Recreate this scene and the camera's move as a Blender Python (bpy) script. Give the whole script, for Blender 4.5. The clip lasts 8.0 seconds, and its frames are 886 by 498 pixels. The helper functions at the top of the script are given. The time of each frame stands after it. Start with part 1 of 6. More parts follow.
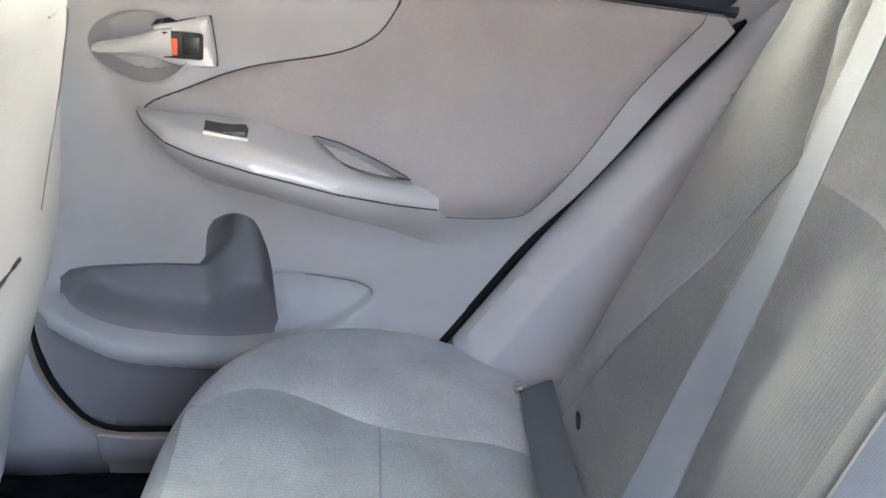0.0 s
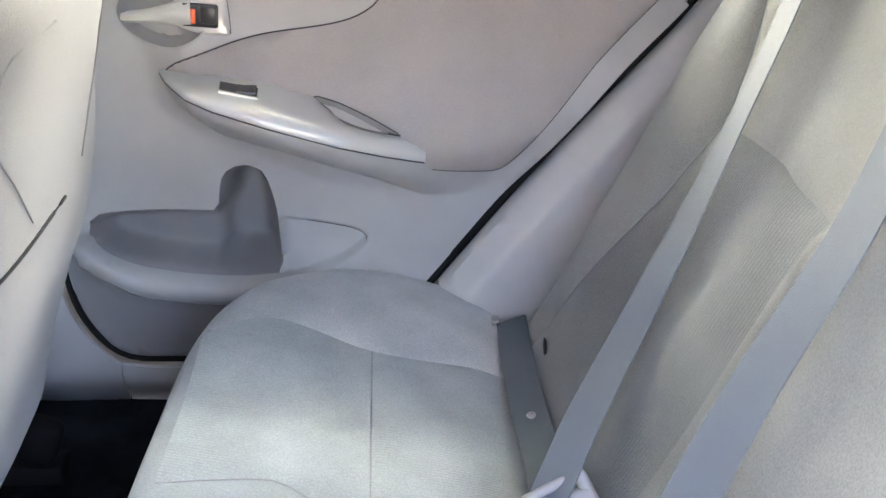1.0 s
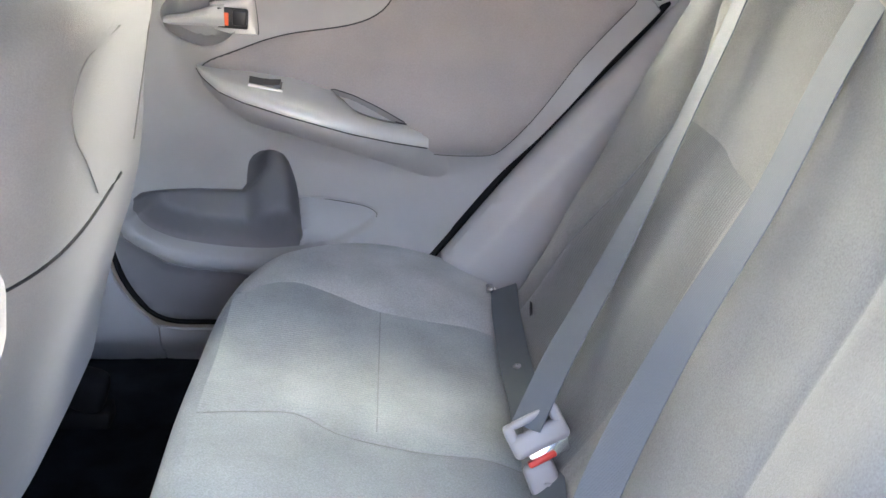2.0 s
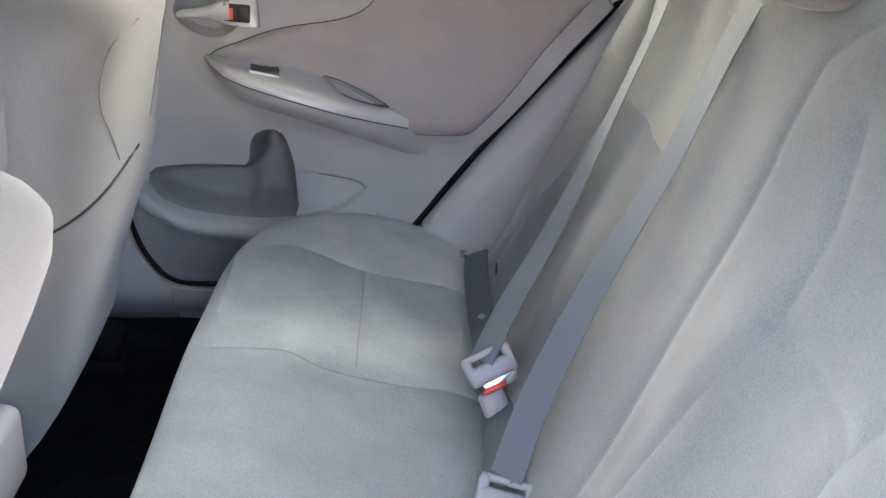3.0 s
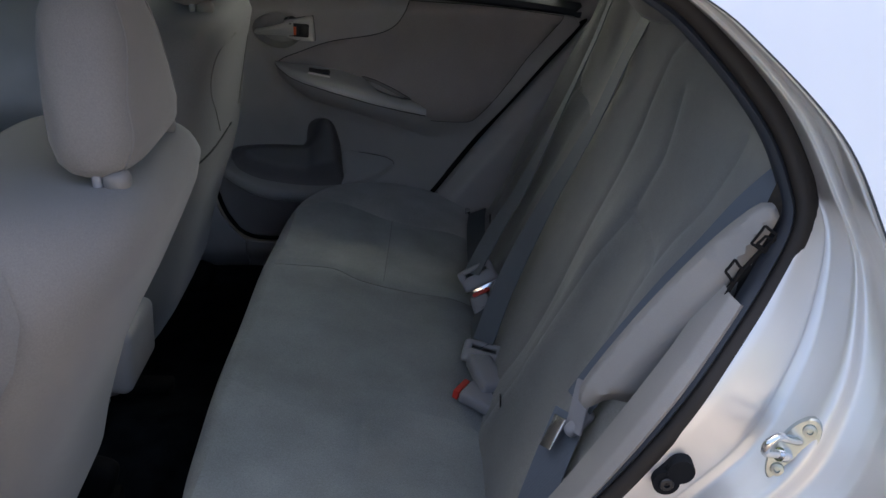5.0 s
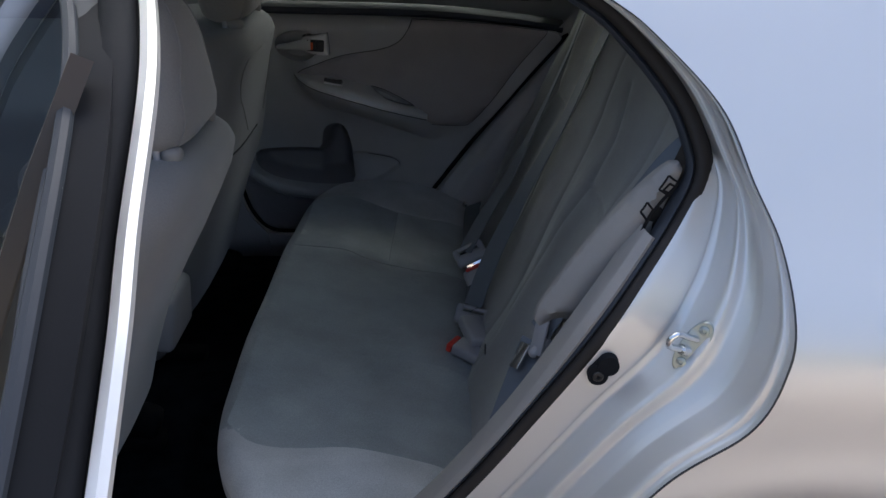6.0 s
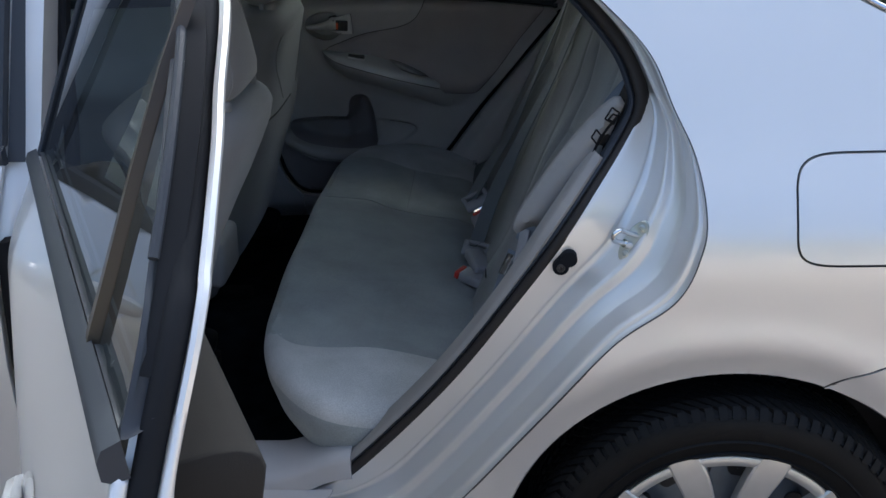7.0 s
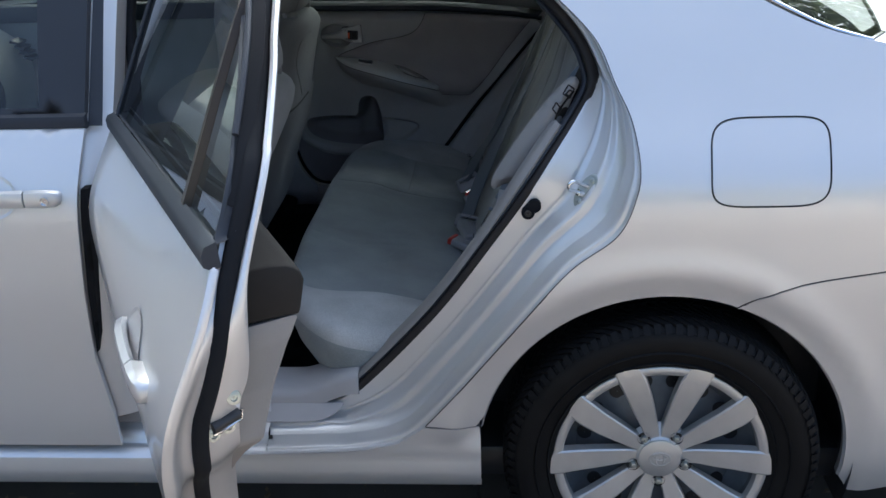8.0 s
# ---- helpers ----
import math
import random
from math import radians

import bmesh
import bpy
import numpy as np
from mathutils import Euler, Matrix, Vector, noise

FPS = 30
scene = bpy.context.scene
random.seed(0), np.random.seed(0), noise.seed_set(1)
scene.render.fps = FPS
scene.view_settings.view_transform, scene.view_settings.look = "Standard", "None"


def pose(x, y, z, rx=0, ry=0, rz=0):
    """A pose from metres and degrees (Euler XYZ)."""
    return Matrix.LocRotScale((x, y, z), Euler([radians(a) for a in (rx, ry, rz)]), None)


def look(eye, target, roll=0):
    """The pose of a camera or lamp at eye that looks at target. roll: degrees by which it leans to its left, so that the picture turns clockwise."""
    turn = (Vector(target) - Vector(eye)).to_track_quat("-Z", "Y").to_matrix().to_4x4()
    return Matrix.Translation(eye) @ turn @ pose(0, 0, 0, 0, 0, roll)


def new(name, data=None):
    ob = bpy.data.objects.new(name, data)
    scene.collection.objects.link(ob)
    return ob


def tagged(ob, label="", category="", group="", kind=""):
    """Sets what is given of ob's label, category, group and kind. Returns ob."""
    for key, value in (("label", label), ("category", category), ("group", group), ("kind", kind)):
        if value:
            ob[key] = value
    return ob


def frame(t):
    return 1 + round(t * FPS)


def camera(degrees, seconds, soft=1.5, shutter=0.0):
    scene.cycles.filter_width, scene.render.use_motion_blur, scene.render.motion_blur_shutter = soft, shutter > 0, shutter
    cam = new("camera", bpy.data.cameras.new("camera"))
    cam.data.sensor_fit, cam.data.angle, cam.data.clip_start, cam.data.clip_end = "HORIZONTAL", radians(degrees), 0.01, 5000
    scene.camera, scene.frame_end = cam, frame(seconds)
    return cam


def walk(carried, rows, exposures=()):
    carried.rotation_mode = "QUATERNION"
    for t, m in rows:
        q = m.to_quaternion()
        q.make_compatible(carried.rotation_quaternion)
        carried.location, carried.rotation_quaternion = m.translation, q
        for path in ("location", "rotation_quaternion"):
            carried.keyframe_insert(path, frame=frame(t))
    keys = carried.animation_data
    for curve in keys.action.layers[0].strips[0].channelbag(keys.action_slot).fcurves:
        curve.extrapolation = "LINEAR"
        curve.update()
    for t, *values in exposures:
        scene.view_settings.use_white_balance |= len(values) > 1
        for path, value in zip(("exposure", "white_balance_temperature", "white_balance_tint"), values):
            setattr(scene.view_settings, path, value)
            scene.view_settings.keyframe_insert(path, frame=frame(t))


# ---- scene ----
cam = camera(45.7, 8.0)
PATH = [
    (0, (-0.598, 0.436, 1.16), (-0.473, 2.26, 0.349), 1.3),
    (0.5, (-0.594, 0.363, 1.178), (-0.451, 2.171, 0.336), 1.7),
    (1, (-0.586, 0.277, 1.197), (-0.467, 2.079, 0.338), 1.6),
    (1.5, (-0.58, 0.19, 1.221), (-0.492, 1.991, 0.355), 1.8),
    (1.7, (-0.582, 0.151, 1.23), (-0.486, 1.952, 0.366), 1.7),
    (2.8, (-0.534, -0.064, 1.3), (-0.467, 1.728, 0.415), 1.4),
    (3, (-0.524, -0.113, 1.298), (-0.461, 1.686, 0.425), 1.5),
    (3.5, (-0.502, -0.242, 1.349), (-0.498, 1.552, 0.464), 0.6),
    (4, (-0.491, -0.371, 1.366), (-0.498, 1.426, 0.489), 0.4),
    (4.5, (-0.477, -0.531, 1.395), (-0.489, 1.276, 0.537), 0.3),
    (4.7, (-0.473, -0.597, 1.408), (-0.486, 1.213, 0.558), 0.7),
    (5.8, (-0.431, -0.928, 1.444), (-0.474, 0.907, 0.65), 0.0),
    (6, (-0.419, -1.001, 1.458), (-0.47, 0.836, 0.669), -0.1),
    (6.5, (-0.367, -1.175, 1.477), (-0.478, 0.655, 0.678), -1.6),
    (7, (-0.345, -1.366, 1.496), (-0.466, 0.462, 0.694), -2.2),
    (7.5, (-0.323, -1.58, 1.499), (-0.455, 0.258, 0.721), -2.6),
    (8, (-0.288, -1.793, 1.509), (-0.424, 0.057, 0.763), -2.1),
]
# the picture's exposure falls as the bright body comes into view
EXPOSURES = [(0.0, 5.85, 6550, 9), (1.5, 5.78, 6550, 10), (3.0, 5.2, 6550, 10), (3.5, 5.05, 6520, 10), (4.0, 4.7, 6500, 10), (4.5, 3.88, 6450, 10), (4.7, 3.2, 6380, 9), (5.8, 1.82, 5880, 5), (6.0, 1.84, 5850, 5), (6.5, 1.9, 5720, 2), (8.0, 1.85, 5480, 1)]
walk(cam, [(t, look(eye, target, roll)) for t, eye, target, roll in PATH], EXPOSURES)

# ---- daylight ----
SUN_UP, SUN_ROUND = 50.0, -8.0   # degrees: height, and turn from the car's right side towards its nose
world = bpy.data.worlds.new("sky")
scene.world = world
world.use_nodes = True
wn = world.node_tree.nodes
sky = wn.new("ShaderNodeTexSky")
sky.sky_type, sky.sun_disc = "NISHITA", False
sky.sun_elevation, sky.sun_rotation = radians(SUN_UP), radians(SUN_ROUND)
sky.air_density, sky.dust_density, sky.ozone_density = 0.65, 10.0, 0.4
wn["Background"].inputs["Strength"].default_value = 0.15
world.node_tree.links.new(sky.outputs[0], wn["Background"].inputs["Color"])

sun = new("sun", bpy.data.lights.new("sun", "SUN"))
sun.data.energy, sun.data.angle, sun.data.color = 4.5, radians(0.5), (1.0, 0.95, 0.87)
sun_way = Vector((math.sin(radians(SUN_ROUND)) * math.cos(radians(SUN_UP)), math.cos(radians(SUN_ROUND)) * math.cos(radians(SUN_UP)), math.sin(radians(SUN_UP))))
sun.matrix_basis = look(sun_way * 20, (0, 0, 0))

# ---- materials ----
def mat(name, colour, rough=0.5, metal=0.0, coat=0.0, spec=0.5, vary=0.06, vary_scale=6.0, fine=0.0, fine_scale=300.0, sheen=0.0, stain=0.0, stain_colour=(0.3, 0.28, 0.24), rib=0.0, rib_scale=120.0, rib_axis=0, coat_rough=0.03, weave=0.0):
    """A painted, moulded or woven surface: colour that drifts softly, fine grain relief, optional ribs and stains."""
    m = bpy.data.materials.new(name)
    m.use_nodes = True
    nt = m.node_tree
    b = nt.nodes["Principled BSDF"]
    b.inputs["Roughness"].default_value, b.inputs["Metallic"].default_value = rough, metal
    b.inputs["Coat Weight"].default_value, b.inputs["Coat Roughness"].default_value = coat, coat_rough
    b.inputs["Specular IOR Level"].default_value = spec
    b.inputs["Sheen Weight"].default_value = sheen
    geo = nt.nodes.new("ShaderNodeTexCoord")
    n1 = nt.nodes.new("ShaderNodeTexNoise")
    n1.inputs["Scale"].default_value, n1.inputs["Detail"].default_value = vary_scale, 5.0
    nt.links.new(geo.outputs["Object"], n1.inputs["Vector"])
    ramp = nt.nodes.new("ShaderNodeMapRange")
    ramp.inputs["From Min"].default_value, ramp.inputs["From Max"].default_value = 0.3, 0.7
    ramp.inputs["To Min"].default_value, ramp.inputs["To Max"].default_value = 1.0 - vary, 1.0 + vary
    nt.links.new(n1.outputs["Fac"], ramp.inputs["Value"])
    mul = nt.nodes.new("ShaderNodeMix")
    mul.data_type, mul.blend_type = "RGBA", "MULTIPLY"
    mul.inputs[0].default_value = 1.0
    mul.inputs[6].default_value = (*colour, 1)
    nt.links.new(ramp.outputs[0], mul.inputs[7])
    out = mul.outputs[2]
    if weave:
        n5 = nt.nodes.new("ShaderNodeTexNoise")
        n5.inputs["Scale"].default_value, n5.inputs["Detail"].default_value = 480.0, 3.0
        nt.links.new(geo.outputs["Object"], n5.inputs["Vector"])
        r5 = nt.nodes.new("ShaderNodeMapRange")
        r5.inputs["From Min"].default_value, r5.inputs["From Max"].default_value = 0.3, 0.7
        r5.inputs["To Min"].default_value, r5.inputs["To Max"].default_value = 1.0 - weave, 1.0 + weave
        nt.links.new(n5.outputs["Fac"], r5.inputs["Value"])
        m5 = nt.nodes.new("ShaderNodeMix")
        m5.data_type, m5.blend_type = "RGBA", "MULTIPLY"
        m5.inputs[0].default_value = 1.0
        nt.links.new(out, m5.inputs[6])
        nt.links.new(r5.outputs[0], m5.inputs[7])
        out = m5.outputs[2]
    if stain:
        n3 = nt.nodes.new("ShaderNodeTexNoise")
        n3.inputs["Scale"].default_value, n3.inputs["Detail"].default_value = 3.1, 7.0
        nt.links.new(geo.outputs["Object"], n3.inputs["Vector"])
        r3 = nt.nodes.new("ShaderNodeMapRange")
        r3.inputs["From Min"].default_value, r3.inputs["From Max"].default_value = 0.52, 0.72
        r3.inputs["To Max"].default_value = stain
        nt.links.new(n3.outputs["Fac"], r3.inputs["Value"])
        mx = nt.nodes.new("ShaderNodeMix")
        mx.data_type = "RGBA"
        mx.inputs[7].default_value = (*stain_colour, 1)
        nt.links.new(r3.outputs[0], mx.inputs[0])
        nt.links.new(out, mx.inputs[6])
        out = mx.outputs[2]
    nt.links.new(out, b.inputs["Base Color"])
    height = None
    if fine:
        n2 = nt.nodes.new("ShaderNodeTexNoise")
        n2.inputs["Scale"].default_value, n2.inputs["Detail"].default_value = fine_scale, 3.0
        nt.links.new(geo.outputs["Object"], n2.inputs["Vector"])
        height = n2.outputs["Fac"]
    if rib:
        sp = nt.nodes.new("ShaderNodeSeparateXYZ")
        nt.links.new(geo.outputs["Object"], sp.inputs[0])
        wob = nt.nodes.new("ShaderNodeMath")
        wob.operation = "MULTIPLY_ADD"
        wob.inputs[1].default_value = rib_scale * 6.2832
        nt.links.new(sp.outputs[rib_axis], wob.inputs[0])
        n4 = nt.nodes.new("ShaderNodeTexNoise")
        n4.inputs["Scale"].default_value = 9.0
        nt.links.new(geo.outputs["Object"], n4.inputs["Vector"])
        big = nt.nodes.new("ShaderNodeMath")
        big.operation = "MULTIPLY"
        big.inputs[1].default_value = 9.0
        nt.links.new(n4.outputs["Fac"], big.inputs[0])
        nt.links.new(big.outputs[0], wob.inputs[2])
        sn = nt.nodes.new("ShaderNodeMath")
        sn.operation = "SINE"
        nt.links.new(wob.outputs[0], sn.inputs[0])
        add = nt.nodes.new("ShaderNodeMath")
        add.operation = "MULTIPLY_ADD"
        add.inputs[1].default_value = rib
        nt.links.new(sn.outputs[0], add.inputs[0])
        if height is not None:
            nt.links.new(height, add.inputs[2])
        height = add.outputs[0]
    if height is not None:
        bump = nt.nodes.new("ShaderNodeBump")
        bump.inputs["Strength"].default_value, bump.inputs["Distance"].default_value = fine or 0.3, 0.001
        nt.links.new(height, bump.inputs["Height"])
        nt.links.new(bump.outputs[0], b.inputs["Normal"])
    return m


def glass_mat(name, tint):
    m = bpy.data.materials.new(name)
    m.use_nodes = True
    nt = m.node_tree
    nt.nodes.clear()
    o, mix = nt.nodes.new("ShaderNodeOutputMaterial"), nt.nodes.new("ShaderNodeMixShader")
    tr, gl, fr = nt.nodes.new("ShaderNodeBsdfTransparent"), nt.nodes.new("ShaderNodeBsdfGlossy"), nt.nodes.new("ShaderNodeFresnel")
    tr.inputs["Color"].default_value = (*tint, 1)
    gl.inputs["Roughness"].default_value = 0.01
    fr.inputs["IOR"].default_value = 1.65   # both faces of the pane together
    nt.links.new(fr.outputs[0], mix.inputs[0])
    nt.links.new(tr.outputs[0], mix.inputs[1])
    nt.links.new(gl.outputs[0], mix.inputs[2])
    nt.links.new(mix.outputs[0], o.inputs[0])
    return m


PAINT = mat("silver_paint", (0.70, 0.695, 0.69), 0.46, 0.66, 0.8, coat_rough=0.08, vary=0.015, vary_scale=3.0, fine=0.03, fine_scale=1400.0)
SEALBROWN = mat("brown_black_rubber", (0.024, 0.021, 0.020), 0.62, spec=0.3, fine=0.08, fine_scale=500.0, vary=0.15)
RUBBER = mat("black_rubber", (0.012, 0.013, 0.016), 0.78, spec=0.12, fine=0.06, fine_scale=500.0, vary=0.2)
GREY = mat("grey_moulded_plastic", (0.395, 0.381, 0.379), 0.48, fine=0.18, fine_scale=900.0, vary=0.05, vary_scale=14.0, stain=0.16)
TAUPE = mat("taupe_door_cloth", (0.345, 0.311, 0.303), 0.75, fine=0.3, fine_scale=1100.0, vary=0.06, vary_scale=12.0, sheen=0.15, stain=0.14, weave=0.05)
SIDETRIM = mat("light_grey_side_trim", (0.455, 0.438, 0.436), 0.5, fine=0.18, fine_scale=900.0, vary=0.05, vary_scale=12.0, stain=0.12)
MIDGREY = mat("mid_grey_plastic", (0.20, 0.195, 0.205), 0.55, fine=0.2, fine_scale=900.0, vary=0.04)
DARKTRIM = mat("dark_brown_grey_plastic", (0.026, 0.024, 0.022), 0.85, spec=0.2, fine=0.2, fine_scale=800.0, vary=0.06)
DEEPBLACK = mat("deep_black_rubber_and_shade", (0.008, 0.008, 0.009), 0.8, spec=0.15, vary=0.2, fine=0.2, fine_scale=500.0)
# the cushion's cloth again, the backrests' shade put into a darker colour
FABRIC_SHADED = mat("grey_cloth_shaded", (0.215, 0.216, 0.211), 0.92, fine=0.6, fine_scale=800.0, vary=0.12, vary_scale=8.0, sheen=0.3, stain=0.5, stain_colour=(0.36, 0.35, 0.30), spec=0.2, weave=0.15)
DASH = mat("pale_dashboard_plastic", (0.66, 0.66, 0.62), 0.6, fine=0.2, fine_scale=700.0, vary=0.04)
SEAM = mat("grey_seam_thread", (0.25, 0.258, 0.26), 0.9, vary=0.1)
PALESEAM = mat("pale_seam_thread", (0.235, 0.225, 0.218), 0.9, vary=0.1)
SATIN = mat("satin_silver_plastic", (0.60, 0.595, 0.585), 0.36, 0.28, fine=0.04, fine_scale=1200.0, vary=0.02)
BLACK = mat("black_plastic", (0.02, 0.02, 0.022), 0.4, fine=0.15, fine_scale=700.0, vary=0.15)
FLAT = mat("satin_black_film", (0.027, 0.032, 0.043), 0.6, spec=0.35, vary=0.06)
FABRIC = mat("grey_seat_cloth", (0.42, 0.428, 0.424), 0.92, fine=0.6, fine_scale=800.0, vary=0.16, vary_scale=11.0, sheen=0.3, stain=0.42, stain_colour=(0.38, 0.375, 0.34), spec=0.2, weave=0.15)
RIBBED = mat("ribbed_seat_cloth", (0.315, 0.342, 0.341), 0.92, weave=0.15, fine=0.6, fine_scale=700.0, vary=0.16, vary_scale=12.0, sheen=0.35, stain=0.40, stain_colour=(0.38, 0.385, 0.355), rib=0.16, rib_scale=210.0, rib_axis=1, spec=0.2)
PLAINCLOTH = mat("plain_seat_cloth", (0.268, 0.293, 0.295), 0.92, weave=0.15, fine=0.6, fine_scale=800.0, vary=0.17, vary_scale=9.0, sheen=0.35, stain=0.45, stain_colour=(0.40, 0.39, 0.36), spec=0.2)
# also holds the shade of the far door's pocket and lower panel
LOWGREY = mat("darker_grey_plastic_and_shade", (0.235, 0.222, 0.228), 0.55, fine=0.2, fine_scale=900.0, vary=0.05, vary_scale=14.0, stain=0.1)
# ribbed cloth copy with the backrest's shade put into its colour
RIBBED_SHADED = mat("ribbed_cloth_shaded", (0.145, 0.150, 0.153), 0.92, weave=0.15, fine=0.6, fine_scale=700.0, vary=0.12, vary_scale=7.0, sheen=0.3, stain=0.42, stain_colour=(0.38, 0.385, 0.355), rib=0.16, rib_scale=210.0, rib_axis=1, spec=0.2)
VINYL = mat("light_grey_vinyl", (0.25, 0.238, 0.229), 0.55, fine=0.25, fine_scale=700.0, vary=0.05, vary_scale=14.0, stain=0.14, weave=0.02)
BACKCLOTH = mat("front_seat_cloth", (0.212, 0.203, 0.197), 0.85, weave=0.07, fine=0.5, fine_scale=800.0, vary=0.05, sheen=0.3, stain=0.15, stain_colour=(0.36, 0.33, 0.29), spec=0.2)
WEB = mat("blue_grey_webbing", (0.122, 0.141, 0.170), 0.6, fine=0.3, fine_scale=500.0, vary=0.05, rib=0.15, rib_scale=420.0, rib_axis=1, sheen=0.2)
# webbing darkened: the shade of the seat's fold is put into its colour
DARKWEB = mat("dark_grey_webbing_shaded", (0.10, 0.118, 0.132), 0.7, fine=0.3, fine_scale=500.0, vary=0.1)
BUCKLE = mat("buckle_grey_plastic", (0.34, 0.333, 0.346), 0.42, fine=0.08, fine_scale=800.0, vary=0.04)
BRONZE = mat("brown_satin_moulding", (0.045, 0.032, 0.021), 0.42, fine=0.05, fine_scale=800.0, vary=0.06)
RED = mat("red_button", (0.62, 0.045, 0.03), 0.4, vary=0.08)
ORANGE = mat("orange_mark", (0.85, 0.13, 0.03), 0.4, vary=0.03)
CHROME = mat("bright_steel", (0.78, 0.79, 0.80), 0.16, 1.0, vary=0.05, fine=0.05, fine_scale=300.0)
ZINC = mat("zinc_plate", (0.46, 0.49, 0.47), 0.34, 0.9, vary=0.12, vary_scale=60.0)
CARPET = mat("black_carpet", (0.008, 0.010, 0.013), 1.0, fine=1.0, fine_scale=600.0, vary=0.4, vary_scale=25.0, spec=0.05)
TYRE = mat("tyre_rubber", (0.0055, 0.0055, 0.006), 0.55, spec=0.18, fine=0.3, fine_scale=420.0, vary=0.22, vary_scale=14.0)
HUBCAP = mat("silver_wheel_cover", (0.56, 0.55, 0.53), 0.36, 0.62, coat=0.3, vary=0.05, vary_scale=30.0, fine=0.05, fine_scale=900.0)
STEELWHEEL = mat("dark_steel_wheel", (0.15, 0.16, 0.175), 0.5, 0.3, vary=0.2, vary_scale=25.0)
LINER = mat("roof_lining", (0.52, 0.50, 0.47), 0.95, fine=0.4, fine_scale=700.0, vary=0.03)
GLASS = glass_mat("green_tinted_glass", (0.84, 0.91, 0.87))
DARKGLASS = glass_mat("dark_tinted_glass", (0.50, 0.55, 0.52))
DARKLINE = mat("dark_joint_and_shade", (0.05, 0.048, 0.05), 0.9, vary=0.1)


# ---- geometry tools ----
def spline(pts, n, closed=False):
    """n points, evenly spaced along a smooth curve through pts."""
    p = [Vector(q) for q in pts]
    k = len(p)
    fine = []
    for i in range(k if closed else k - 1):
        a, b, c, d = (p[(i + j) % k] if closed else p[min(max(i + j, 0), k - 1)] for j in (-1, 0, 1, 2))
        for s in range(24):
            t = s / 24
            fine.append(0.5 * ((2 * b) + (c - a) * t + (2 * a - 5 * b + 4 * c - d) * t * t + (3 * b - a - 3 * c + d) * t ** 3))
    fine.append(p[0].copy() if closed else p[-1].copy())
    run = [0.0]
    for a, b in zip(fine, fine[1:]):
        run.append(run[-1] + (b - a).length)
    out, j = [], 0
    for i in range(n):
        want = run[-1] * i / (n if closed else n - 1)
        while j < len(run) - 2 and run[j + 1] < want:
            j += 1
        f = (want - run[j]) / max(run[j + 1] - run[j], 1e-9)
        out.append(fine[j].lerp(fine[j + 1], min(max(f, 0), 1)))
    return out


def dense(pts, step, closed=True):
    """Points along straight runs between pts, at most step apart."""
    out = []
    p = [tuple(q) for q in pts]
    for a, b in zip(p, p[1:] + p[:1] if closed else p[1:]):
        n = max(1, int(math.ceil(math.dist(a, b) / step)))
        out += [tuple(a[k] + (b[k] - a[k]) * i / n for k in range(len(a))) for i in range(n)]
    if not closed:
        out.append(p[-1])
    return out


def inside(x, y, poly):
    hit = False
    j = len(poly) - 1
    for i in range(len(poly)):
        xi, yi = poly[i][0], poly[i][1]
        xj, yj = poly[j][0], poly[j][1]
        if (yi > y) != (yj > y) and x < (xj - xi) * (y - yi) / (yj - yi) + xi:
            hit = not hit
        j = i
    return hit


def to_line(x, y, line, closed=False):
    """Distance from a point to a run of straight pieces."""
    best = 9.0
    n = len(line)
    for i in range(n if closed else n - 1):
        ax, ay = line[i][0], line[i][1]
        bx, by = line[(i + 1) % n][0], line[(i + 1) % n][1]
        dx, dy = bx - ax, by - ay
        t = ((x - ax) * dx + (y - ay) * dy) / max(dx * dx + dy * dy, 1e-12)
        t = 0.0 if t < 0 else 1.0 if t > 1 else t
        d = math.hypot(x - ax - t * dx, y - ay - t * dy)
        best = d if d < best else best
    return best


def ease(a, b, v):
    t = min(max((v - a) / (b - a), 0.0), 1.0)
    return t * t * (3 - 2 * t)


def depth_in(x, y, poly):
    d = to_line(x, y, poly, True)
    return d if inside(x, y, poly) else -d


def groove(x, y, lines, deep, wide):
    d = min(to_line(x, y, l) for l in lines)
    return deep * math.exp(-(d / wide) ** 2)


